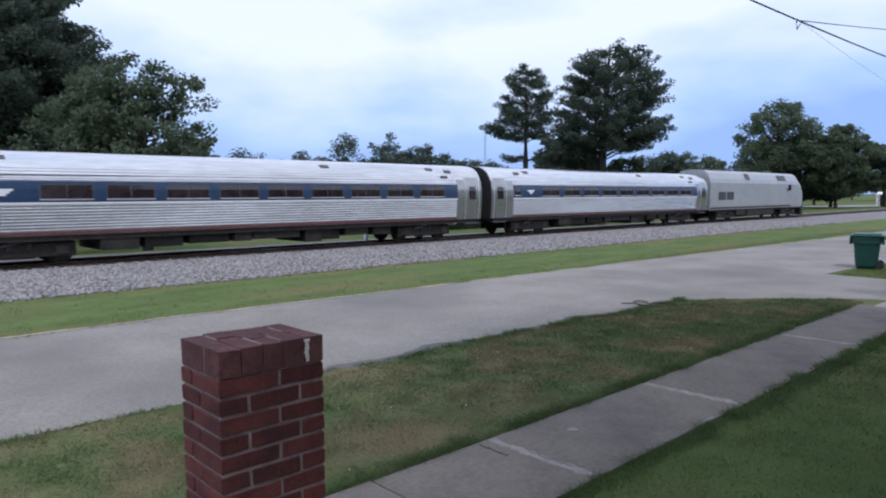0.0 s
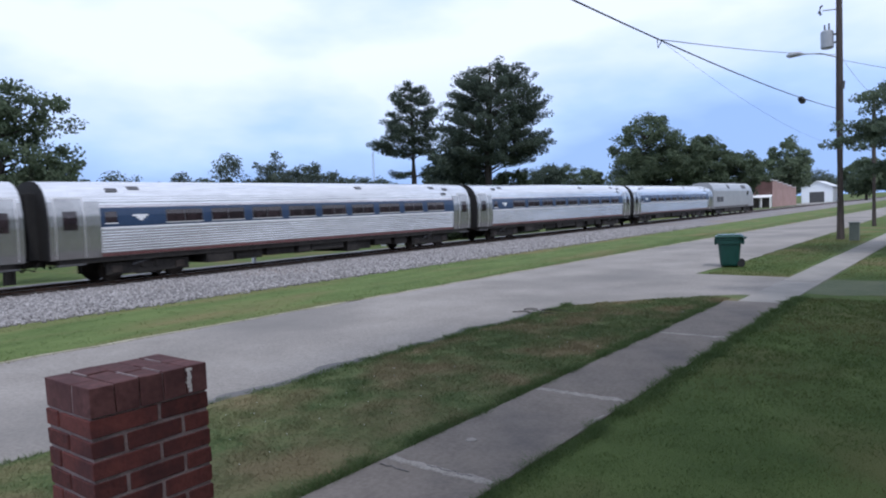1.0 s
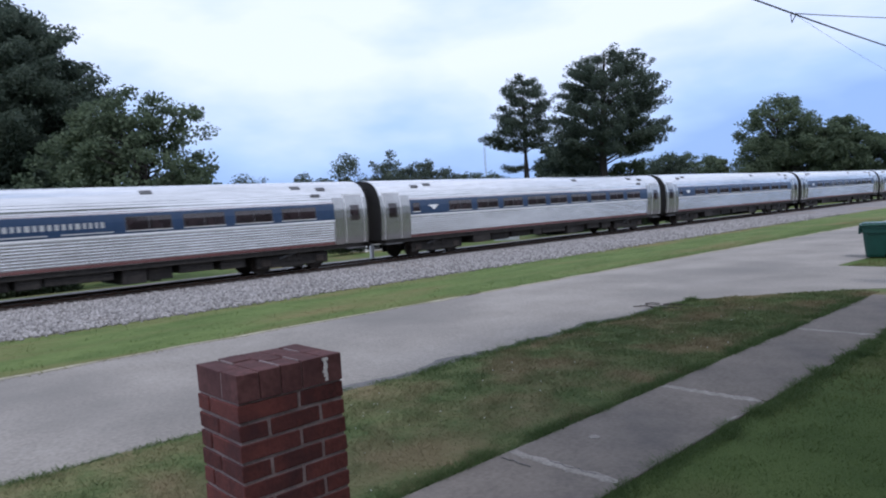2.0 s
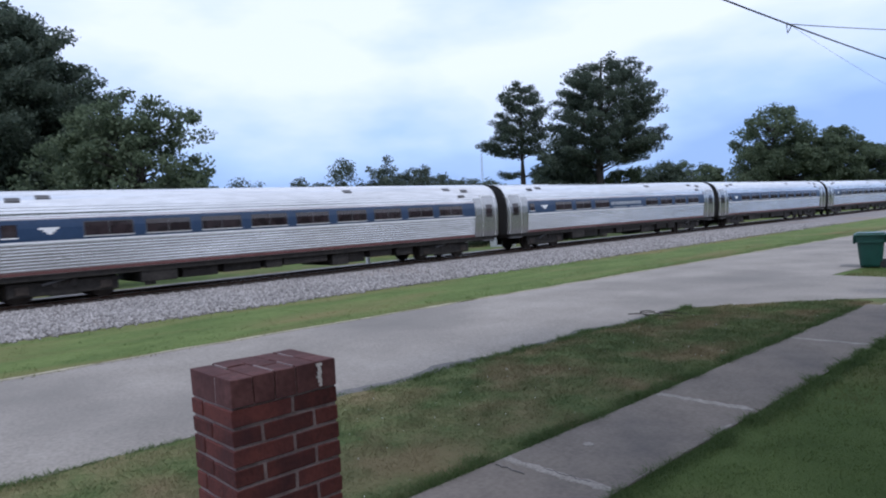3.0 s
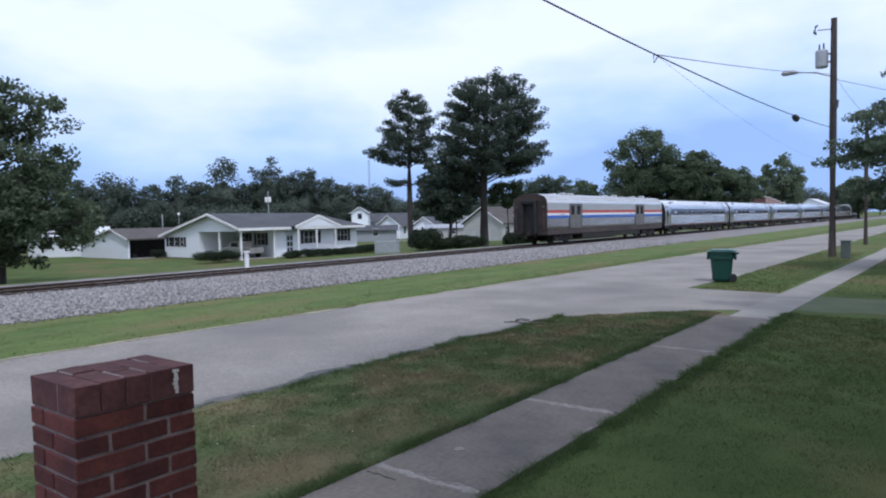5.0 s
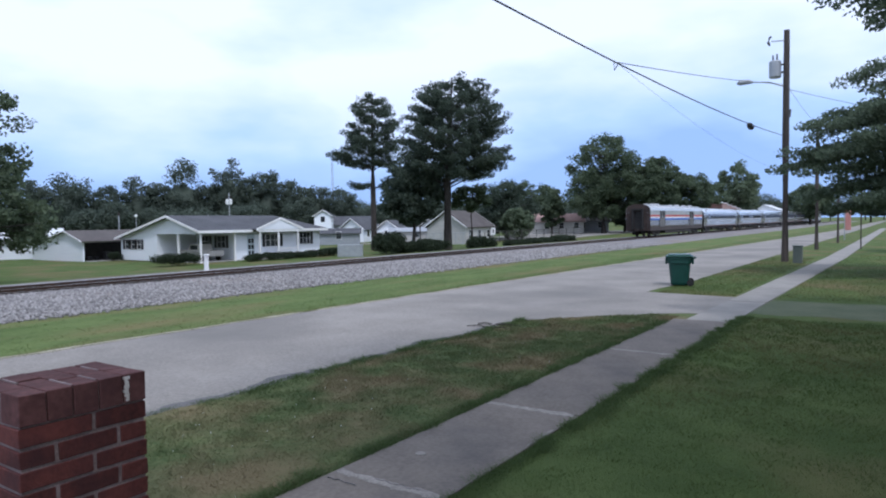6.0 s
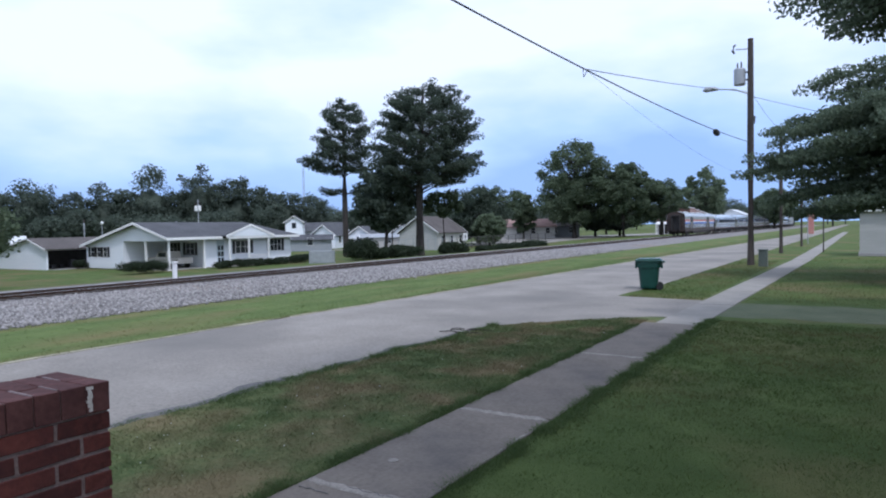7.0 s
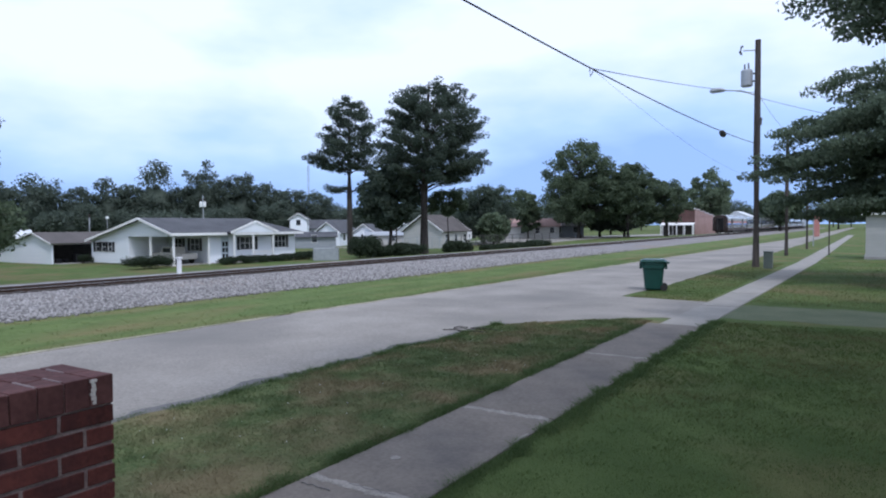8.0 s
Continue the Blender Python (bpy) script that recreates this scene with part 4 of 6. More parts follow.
def leaf_cloud(name, clumps, per, leaf, seed, up=0.3, slim=0.55, reach=1.25, core=0.55):
    """Many small four-cornered leaves in clumps (x, y, z, rx, ry, rz)."""
    rng = np.random.default_rng(seed)
    c = np.asarray(clumps, float)
    n = len(c) * per
    c = np.repeat(c, per, 0)
    d = rng.standard_normal((n, 3))
    d /= np.linalg.norm(d, axis=1)[:, None]
    p = c[:, :3] + d * (reach * rng.random(n) ** core)[:, None] * c[:, 3:]
    nrm = rng.standard_normal((n, 3)) + (0, 0, up)
    nrm /= np.linalg.norm(nrm, axis=1)[:, None]
    u = np.cross(nrm, rng.standard_normal((n, 3)))
    u /= np.linalg.norm(u, axis=1)[:, None] + 1e-9
    w = np.cross(nrm, u)
    s = leaf * (0.5 + rng.random(n))[:, None]
    q = np.stack([p + u * s, p + w * s * slim + nrm * s * 0.15, p - u * s, p - w * s * slim + nrm * s * 0.15], 1)
    me = bpy.data.meshes.new(name)
    me.vertices.add(4 * n)
    me.vertices.foreach_set("co", q.ravel())
    me.loops.add(4 * n)
    me.loops.foreach_set("vertex_index", np.arange(4 * n))
    me.polygons.add(n)
    me.polygons.foreach_set("loop_start", np.arange(0, 4 * n, 4))
    me.update(calc_edges=True)
    return me


def foliage_mass(name, clumps, seed, fill=0.56):
    """Dense lumps inside far crowns, one rough ball a clump."""
    rng = np.random.default_rng(seed)
    bm = bmesh.new()
    bmesh.ops.create_icosphere(bm, subdivisions=3, radius=1.0)
    v0 = np.array([v.co[:] for v in bm.verts])
    f0 = np.array([[v.index for v in f.verts] for f in bm.faces])
    bm.free()
    c = np.asarray(clumps, float)
    n, k = len(c), len(v0)
    v = v0[None] * (fill * (0.78 + 0.44 * rng.random((n, k, 1)))) * c[:, None, 3:] + c[:, None, :3]
    f = (f0[None] + k * np.arange(n)[:, None, None]).reshape(-1, 3)
    me = bpy.data.meshes.new(name)
    me.vertices.add(n * k)
    me.vertices.foreach_set("co", v.ravel())
    me.loops.add(f.size)
    me.loops.foreach_set("vertex_index", f.ravel())
    me.polygons.add(len(f))
    me.polygons.foreach_set("loop_start", np.arange(0, f.size, 3))
    me.update(calc_edges=True)
    return me


def limb(bm, a, b, r0, r1, rng, sag=0.08, sides=6):
    a, b = Vector(a), Vector(b)
    L = (b - a).length
    pts = [a.lerp(b, f) + Vector((rng.uniform(-1, 1), rng.uniform(-1, 1), rng.uniform(-0.6, 1))) * L * sag * math.sin(math.pi * f) for f in (0, 0.3, 0.65, 1)]
    tube(bm, pts, [r0 + (r1 - r0) * f for f in (0, 0.3, 0.65, 1)], sides)
    return pts


def tree(base, height, spread, crown_low, seed, label, style="oak", leaf=0.22, clumps=110, per=80, trunk_r=0.35, material=None, lean=(0, 0), lobes=None, flat=0.55, category="tree", fork=0.45, size=0.19, layered=False):
    """A trunk with limbs that end in leaf clumps. lobes: the crown as (dx, dy, z, rx, ry, rz), or one lobe from the sizes given."""
    rng = random.Random(seed)
    t = thing("pine_tree" if style == "pine" else "tree", pose(*base), label, category)
    mid = (height + crown_low) / 2
    lobes = lobes or [(lean[0], lean[1], mid, spread, spread, (height - crown_low) / 2)]
    bm = bmesh.new()
    top = height * (0.93 if style == "pine" else 0.72)
    stem = [(0, 0, -0.15), (0, 0, 0.25), (rng.uniform(-0.15, 0.15), rng.uniform(-0.15, 0.15), top * 0.35), (lean[0] * 0.5, lean[1] * 0.5, top * 0.7), (lean[0], lean[1], top)]
    tube(bm, stem, [trunk_r * 1.35, trunk_r * 1.05, trunk_r * 0.85, trunk_r * 0.55, trunk_r * 0.15], 10)

    def on_stem(z):
        for p, q in zip(stem, stem[1:]):
            if p[2] <= z <= q[2]:
                return Vector(p).lerp(Vector(q), (z - p[2]) / (q[2] - p[2]))
        return Vector(stem[-1])

    out = []
    weight = [l[3] * l[4] * l[5] for l in lobes]
    for k in range(clumps):
        l = rng.choices(lobes, weight)[0]
        for _ in range(20):
            d = Vector((rng.gauss(0, 1), rng.gauss(0, 1), rng.gauss(0, 1))).normalized()
            r = rng.random() ** (0.28 if style != "pine" else 0.4)
            wob = 1 + 0.28 * noise.noise(d * 2.3 + Vector((seed * 3.1, 0, l[2])))
            c = Vector((l[0] + d.x * r * l[3] * wob, l[1] + d.y * r * l[4] * wob, l[2] + d.z * r * l[5] * wob))
            if c.z > crown_low * 0.9:
                break
        s = size * spread * rng.uniform(0.6, 1.25) * (0.72 if style == "pine" else 1)
        out.append((c.x, c.y, c.z, s, s, s * (flat if style == "pine" else 0.42 if layered else 0.75)))
        if k % 2 == 0 or style == "pine":
            h = min(top * 0.97, max(crown_low * 0.85 if style == "pine" else height * fork * 0.6, c.z - rng.uniform(0.05, 0.35) * math.hypot(c.x, c.y)))
            a = on_stem(h)
            limb(bm, a, c, trunk_r * (0.13 if style == "pine" else 0.3) * (1 - 0.6 * h / height), trunk_r * 0.04, rng)
    part("trunk", bm, M_BARK, t, "rough brown bark")
    place("crown", leaf_cloud("crown", out, per, leaf, seed, slim=0.4 if style == "pine" else 0.55), material or (M_PINE if style == "pine" else M_OAK), t, "dense dark green foliage")
    return t


def bough_tree(name, base, height, trunk_r, seed, label, profile, boughs, leaf, per, pad, material, skew=(0, 0), rise=0.12, flat=0.5, start=0.4, crook=0.06, gap=0.78, single=()):
    """A straight stem with boughs that carry flat pads of foliage. profile: (height, reach) up the crown; single: lone boughs (height, degrees, reach)."""
    rng = random.Random(seed)
    t = thing(name, pose(*base), label, "tree")
    bm = bmesh.new()
    stem = [(0, 0, -0.15), (0, 0, 0.3), (rng.uniform(-0.12, 0.12), rng.uniform(-0.12, 0.12), height * 0.4), (skew[0] * 0.3, skew[1] * 0.3, height * 0.7), (skew[0] * 0.5, skew[1] * 0.5, height * 0.97)]
    tube(bm, stem, [trunk_r * 1.4, trunk_r * 1.05, trunk_r * 0.86, trunk_r * 0.55, trunk_r * 0.12], 10)

    def on_stem(z):
        for p, q in zip(stem, stem[1:]):
            if p[2] <= z <= q[2]:
                return Vector(p).lerp(Vector(q), (z - p[2]) / (q[2] - p[2]))
        return Vector(stem[-1])

    def reach(z):
        for (z0, r0), (z1, r1) in zip(profile, profile[1:]):
            if z0 <= z <= z1:
                return r0 + (r1 - r0) * (z - z0) / (z1 - z0)
        return profile[-1][1]

    low, high = profile[0][0], profile[-1][0]
    rows = [(z, radians(a), r) for z, a, r in single]
    for k in range(boughs):
        z = low + (high - low) * (k + rng.random()) / boughs
        a = 2.39996 * k + rng.uniform(-0.35, 0.35)
        rows.append((z, a, reach(z) * rng.choice((1.0, 0.96, 0.86, 0.7, 0.5)) * rng.uniform(0.93, 1.05)))
    out = []
    for z, a, r in rows:
        f = (z - low) / (high - low)
        tip = Vector((math.cos(a) * r + skew[0] * min(1, max(f, 0.4)), math.sin(a) * r + skew[1] * min(1, max(f, 0.4)), z))
        root = on_stem(min(height * 0.95, max(0.5, z - rise * r * (1.0 + f))))
        bow = Vector((rng.uniform(-1, 1), rng.uniform(-1, 1), 0.4 + rng.uniform(-1, 1))) * r * crook
        pts = [root.lerp(tip, q) + bow * math.sin(math.pi * q) for q in (0, 0.25, 0.5, 0.75, 1)]
        th = trunk_r * 0.17 * (1 - 0.5 * f)
        tube(bm, pts, [th, th * 0.8, th * 0.6, th * 0.4, th * 0.15], 5)
        n = max(2, int(r * (1 - start) / (pad * gap)))
        side = Vector((-math.sin(a), math.cos(a), 0))
        for k in range(n):
            q = start + (1 - start) * (k + rng.uniform(0.3, 1.0)) / n
            c = root.lerp(tip, q) + bow * math.sin(math.pi * q)
            for w in ((0,) if q > 0.85 else (-1, 1)):
                s_ = pad * rng.uniform(0.7, 1.2) * (1.1 - 0.35 * abs(q - 0.6))
                p = c + side * w * rng.uniform(0.15, 0.30) * r * (1.15 - q) + Vector((0, 0, rng.uniform(-0.1, 0.25) * pad))
                out.append((p.x, p.y, p.z, s_, s_, s_ * flat))
    part("trunk", bm, M_BARK, t, "rough brown bark")
    place("crown", leaf_cloud("crown", out, per, leaf, seed, slim=0.50, reach=1.0, core=0.36), material, t, "tufted dark green foliage in layered pads")
    return t


def at(x, y):
    return (x, y, ground_z(x, y) - 0.05)


# across the track
bough_tree("pine_tree", at(-60.0, 71.0), 21.3, 0.40, 21, "tall loblolly pine with a bare trunk and layered crown", [(11.4, 3.2), (12.6, 4.4), (13.8, 4.8), (15.8, 4.5), (18.2, 3.8), (19.8, 2.9), (20.8, 1.7)],
           66, 0.125, 72, 0.64, M_PINE, rise=0.24, flat=0.74, start=0.45, gap=0.74, crook=0.09, single=((12.9, 222, 6.2), (13.4, 230, 5.4), (12.4, 216, 5.2), (8.9, 222, 3.2), (8.5, 232, 2.8), (9.0, 40, 2.8), (8.6, 60, 2.4), (8.8, 150, 2.2)))
bough_tree("pine_tree", at(-46.6, 69.2), 21.9, 0.56, 22, "broad loblolly pine with a thick trunk and dense crown", [(9.2, 5.2), (10.6, 6.6), (12.5, 7.1), (15.0, 6.8), (17.2, 6.5), (19.0, 5.6), (20.3, 4.2), (21.0, 2.6)],
           122, 0.125, 72, 0.68, M_PINE, skew=(1.2, 0.8), rise=0.28, flat=0.74, start=0.45, gap=0.74, crook=0.09, single=((12.7, 34, 7.4), (11.4, 30, 7.5), (10.4, 38, 6.8), (16.6, 30, 6.8), (11.9, 42, 6.8), (10.7, 26, 6.4)))
tree(at(-50.6, 67.4), 11.5, 3.7, 3.4, 23, "dark spreading tree under the tall pine", "oak", 0.20, 200, 100, 0.25, material=M_PINE)
tree(at(-46.6, 74.7), 8.6, 2.6, 5.2, 24, "thin open tree beside the tall pine", "oak", 0.2, 70, 60, 0.16)
tree(at(-43.9, 15.2), 12.6, 5.0, 1.2, 25, "full round-crowned oak on the far lawn", "oak", 0.125, 480, 110, 0.33, size=0.13,
     lobes=[(0, 0, 6.6, 4.3, 4.3, 3.8), (0.2, 0.6, 4.2, 4.7, 4.7, 2.6), (-0.75, -2.15, 9.6, 2.2, 2.3, 2.3), (0, 0.1, 10.5, 1.7, 1.7, 2.0), (0.8, 2.3, 9.8, 1.5, 1.6, 2.1), (-1.0, -3.2, 6.4, 3.2, 3.2, 3.6)])
bough_tree("pine_tree", at(-62.5, 11.6), 22.2, 0.6, 26, "very tall dense pine behind the oak", [(2.5, 5.5), (6.0, 7.6), (12.0, 8.2), (15.6, 7.9), (17.4, 6.6), (19.2, 5.4), (20.8, 4.2), (21.8, 2.4)],
           210, 0.15, 95, 0.85, M_PINE, rise=0.25, flat=0.72, start=0.3, gap=0.62)
tree(at(-60.0, -7.0), 25.0, 9.0, 2.0, 27, "tall dark pine at the edge of the lawn", "pine", 0.25, 320, 100, 0.6, size=0.19)
tree(at(-52.0, 2.0), 8.0, 4.0, 0.6, 28, "low dark shrubby tree by the pines", "oak", 0.17, 140, 90, 0.2, material=M_PINE)
tree(at(-50.0, 8.5), 6.0, 2.6, 0.5, 29, "low evergreen beneath the pines", "oak", 0.15, 90, 90, 0.15, material=M_PINE)
# far oaks towards the town
tree((-50.0, 130.5, -0.6), 21.6, 8.0, 4.2, 31, "large spreading oak by the railway crossing", "oak", 0.22, 300, 150, 0.6, size=0.16,
     lobes=[(0, 0, 11.0, 7.4, 7.4, 8.4), (0.6, 0.4, 15.2, 4.6, 4.6, 4.6), (2, 3, 8, 8.0, 8.0, 5.5), (-2, -4, 8.5, 5.0, 5.0, 4.5)])
tree((-41.0, 134.0, -1.1), 15.6, 6.0, 3.8, 32, "rounded oak beside the larger one", "oak", 0.22, 200, 140, 0.5, size=0.17)
tree((-35.0, 140.0, -0.6), 11.8, 4.6, 3.2, 33, "smaller oak at the end of the row", "oak", 0.22, 150, 90, 0.4, size=0.17)
tree((-59.5, 126.5, -0.9), 9.5, 2.6, 2.0, 37, "small leaning oak at the row's edge", "oak", 0.30, 90, 90, 0.35)
tree(at(-37.5, 197.0), 16.6, 6.0, 3.0, 34, "pale green tree behind the brick store", "oak", 0.36, 130, 80, 0.4, material=M_PALE)
tree(at(-24.0, 235.0), 12.5, 7.0, 2.0, 35, "dark green tree far along the street", "oak", 0.4, 110, 80, 0.4)
tree(at(-55.6, 104.2), 5.6, 2.9, 0.6, 36, "small bright green rounded tree by the fence", "oak", 0.22, 90, 80, 0.2, material=M_PALE)
# on this side
tree(at(-60.2, 109.0), 10.9, 5.2, 0.5, 38, "dark rounded tree behind the yard fence", "oak", 0.20, 170, 100, 0.3, size=0.18, material=M_PINE)
tree(at(-74.0, 148.0), 12.0, 5.4, 0.5, 39, "mid-green rounded tree behind the yard fence", "oak", 0.20, 150, 100, 0.3, size=0.18)
bough_tree("tree", (2.6, 32.5, -0.05), 9.0, 0.28, 41, "layered dark green tree overhanging the pavement", [(2.4, 5.0), (3.0, 6.0), (4.2, 6.7), (6.0, 5.6), (7.4, 4.0), (8.0, 2.4), (8.3, 0.8)],
           86, 0.07, 105, 0.50, M_BOUGH, rise=-0.10, flat=0.5, start=0.22, gap=0.66, crook=0.05, single=((4.3, 185, 7.3), (4.4, 176, 6.9), (4.9, 192, 6.9), (6.2, 182, 6.1), (7.8, 190, 4.8), (5.9, 200, 6.2), (3.2, 180, 6.2)))
bough_tree("tree", (5.6, 15.5, -0.05), 12.5, 0.35, 42, "tall shade tree with low boughs over the front lawn", [(6.3, 5.5), (7.2, 6.6), (9.0, 6.5), (11.0, 5.0), (12.4, 2.0)],
           76, 0.055, 190, 0.50, M_BOUGH, rise=-0.16, flat=0.75, start=0.3, crook=0.05, single=((6.9, 176, 7.0), (6.5, 182, 6.5), (7.3, 180, 7.1), (6.3, 172, 6.2), (6.05, 178, 5.8), (6.2, 186, 5.9)))
# canopy kept out of view, added to shade lawn, verge and street edge
tree((4.9, 5.6, -0.05), 13.5, 7.0, 6.6, 43, "broad unseen shade tree, added to darken the front lawn", "oak", 0.10, 380, 120, 0.4, size=0.14,
     lobes=[(-0.5, -0.4, 10.4, 7.6, 7.4, 2.9)])


def far_woods():
    """The wooded skyline: crowns too far off to pick apart."""
    rng = random.Random(77)
    out, cores, bm = [], [], bmesh.new()
    rows = []
    for k in range(46):
        az = radians(75 - 1.35 * k + rng.uniform(-0.4, 0.4))
        d = rng.uniform(150, 190)
        low = 0.66 if az < radians(42) else 0.82
        rows.append((-d * math.sin(az), d * math.cos(az), rng.uniform(7.5, 10.5) * low, rng.uniform(4.0, 6.2) * (0.5 + 0.5 * low)))
    for az, h, r in ((65.6, 13.0, 4.6), (63.4, 14.6, 5.6), (60.7, 11.6, 4.2), (58.5, 13.9, 4.2), (57.0, 12.8, 3.4), (55.4, 17.2, 5.6), (53.4, 12.4, 3.6), (51.9, 17.9, 4.6), (50.2, 14.2, 4.0), (48.8, 14.9, 4.0), (47.2, 13.0, 4.4), (45.4, 11.8, 5.0), (43.0, 11.2, 4.6), (70.0, 15.0, 6.0)):
        a = radians(az)
        rows.append((-168 * math.sin(a), 168 * math.cos(a), h, r))
    for k in range(48):
        az = radians(72 - 1.75 * k)
        d = rng.uniform(260, 330)
        rows.append((-d * math.sin(az), d * math.cos(az), rng.uniform(10, 14), rng.uniform(7, 10)))
    for k in range(9):
        rows.append((-64 + 9 * k, 455 + rng.uniform(0, 25), rng.uniform(11, 17), rng.uniform(7, 10)))
    for x, y, h, r in rows:
        h, r = h * 1.15, r * 1.22
        if y < 430 and (-44 < x < -13 or (x > -44 and math.hypot(x, y) < 250)):
            continue
        z0 = ground_z(x, y)
        tube(bm, [(x, y, z0 - 0.2), (x, y, z0 + h * 0.6)], [0.35, 0.15], 6)
        cores.append((x, y, z0 + h * 0.42, r * 0.58, r * 0.58, h * 0.27))
        for q in range(72):
            d = Vector((rng.gauss(0, 1), rng.gauss(0, 1), rng.gauss(0, 1))).normalized() * rng.random() ** 0.22
            s = r * rng.uniform(0.20, 0.30)
            out.append((x + d.x * (r - s), y + d.y * (r - s), z0 + h * 0.54 + d.z * (h * 0.46 - s), s, s, s * 0.85))
    me = leaf_cloud("distant_woods", out, 70, 0.27, 78, reach=1.0, core=0.45)
    mass = foliage_mass("foliage_mass", cores, 81, 0.86)
    woods = tagged(place("distant_woods", me, M_FARHAZE), "dense dark green woods along the skyline", "woods", kind="stuff")
    tagged(part("trunks", bm, M_BARK, woods), kind="stuff")
    tagged(place("foliage_mass", mass, M_FARHAZE, woods), kind="stuff")


far_woods()


def woods_behind():
    """A plain belt of trees that closes the place behind the houses on this side. Unseen, added to darken reflections
    and low sky.
    """
    rng = random.Random(79)
    out, bm = [], bmesh.new()
    for k in range(64):
        x, y, h, r = rng.uniform(45, 70), -190 + 7.5 * k, rng.uniform(10, 16), rng.uniform(6, 8)
        tube(bm, [(x, y, -0.2), (x, y, h * 0.6)], [0.35, 0.15], 6)
        for q in range(30):
            d = Vector((rng.gauss(0, 1), rng.gauss(0, 1), rng.gauss(0, 1))).normalized() * rng.random() ** 0.35
            s = r * rng.uniform(0.25, 0.45)
            out.append((x + d.x * r, y + d.y * r, h * 0.52 + d.z * h * 0.48, s, s, s * 0.8))
    woods = tagged(place("woods_behind", leaf_cloud("woods_behind", out, 26, 0.8, 80), M_FARHAZE), "plain unseen belt of green woods, added for reflections and shade", "woods", kind="stuff")
    tagged(part("trunks", bm, M_BARK, woods), kind="stuff")


woods_behind()

# ---- built things ----
M_SIDING = mat("white_siding", (0.80, 0.84, 0.90), (0.87, 0.90, 0.94), 0.6, fine=6, broad=0.5, bump=0.1, stretch=(1, 1, 14))
M_TRIM = mat("white_trim", (0.80, 0.80, 0.80), (0.86, 0.86, 0.85), 0.5, bump=0.05)
M_SHINGLE = mat("dark_grey_shingles", (0.045, 0.047, 0.055), (0.095, 0.098, 0.108), 0.9, fine=9, broad=0.5, bump=0.5, depth=0.02)
M_BROWNROOF = mat("brown_shingles", (0.062, 0.054, 0.051), (0.108, 0.095, 0.090), 0.9, fine=9, broad=0.5, bump=0.5, depth=0.02)
M_SHUTTER = mat("black_shutter", (0.012, 0.014, 0.018), (0.03, 0.032, 0.038), 0.6)
M_INSIDE = mat("dim_interior", (0.035, 0.033, 0.032), (0.07, 0.065, 0.06), 0.9)
M_WINDOW = mat("house_window_glass", (0.02, 0.024, 0.03), (0.05, 0.055, 0.065), 0.08, bump=0, spec=0.7)
M_DOORB = mat("pale_blue_door", (0.50, 0.58, 0.64), (0.58, 0.66, 0.72), 0.5)
M_SLAB = mat("concrete_floor", (0.25, 0.24, 0.23), (0.36, 0.35, 0.33), 0.9, fine=20, broad=1)
M_GREYWALL = mat("grey_siding", (0.26, 0.28, 0.31), (0.36, 0.38, 0.41), 0.7, fine=6, broad=0.5, stretch=(1, 1, 12))
M_TANWALL = mat("tan_siding", (0.42, 0.41, 0.39), (0.54, 0.53, 0.50), 0.7, fine=6, broad=0.5, stretch=(1, 1, 12))
M_PINKROOF = mat("faded_red_roof", (0.28, 0.17, 0.15), (0.38, 0.25, 0.22), 0.85, fine=6, broad=0.6)
M_BRICKWALL = mat("old_brick_wall", (0.085, 0.046, 0.042), (0.150, 0.082, 0.072), 0.9, fine=10, broad=1, bump=0.4)
M_PINKWALL = mat("faded_pink_wall", (0.30, 0.19, 0.17), (0.40, 0.27, 0.245), 0.85, fine=6, broad=0.6)
M_METALROOF = mat("pale_metal_roof", (0.60, 0.62, 0.64), (0.74, 0.75, 0.76), 0.45, metal=0.3)
M_POLE = mat("weathered_pole_wood", (0.038, 0.031, 0.028), (0.090, 0.074, 0.066), 0.95, fine=14, broad=2, bump=0.6, stretch=(1, 1, 0.1))
M_GALV = mat("galvanised_grey", (0.30, 0.32, 0.34), (0.42, 0.44, 0.46), 0.5, metal=0.4)
M_PEDESTAL = mat("grey_green_paint", (0.08, 0.10, 0.085), (0.14, 0.16, 0.14), 0.6)
M_CABLE = mat("black_cable", (0.012, 0.012, 0.013), (0.03, 0.03, 0.03), 0.6)
M_FENCE = mat("dark_fence_wood", (0.060, 0.056, 0.054), (0.120, 0.114, 0.110), 0.9, obj=0.3)
M_SIGNRED = mat("faded_red_sign", (0.42, 0.17, 0.15), (0.52, 0.25, 0.22), 0.6)
M_TRUCK = mat("pale_truck_paint", (0.42, 0.40, 0.37), (0.52, 0.50, 0.47), 0.35, bump=0.02)
M_BEIGE = mat("beige_wall", (0.36, 0.36, 0.34), (0.45, 0.445, 0.42), 0.7, fine=6, broad=0.5, stretch=(1, 1, 10))


def prism(bm, section, a, b, axis="y"):
    """A closed outline of (u, z) run from a to b along an axis."""
    put = (lambda u, w, z: (u, w, z)) if axis == "y" else (lambda u, w, z: (w, u, z))
    r0 = [bm.verts.new(put(u, a, z)) for u, z in section]
    r1 = [bm.verts.new(put(u, b, z)) for u, z in section]
    n = len(section)
    for i in range(n):
        bm.faces.new((r0[i], r0[(i + 1) % n], r1[(i + 1) % n], r1[i]))
    bm.faces.new(r0[::-1])
    bm.faces.new(r1)
    return bm


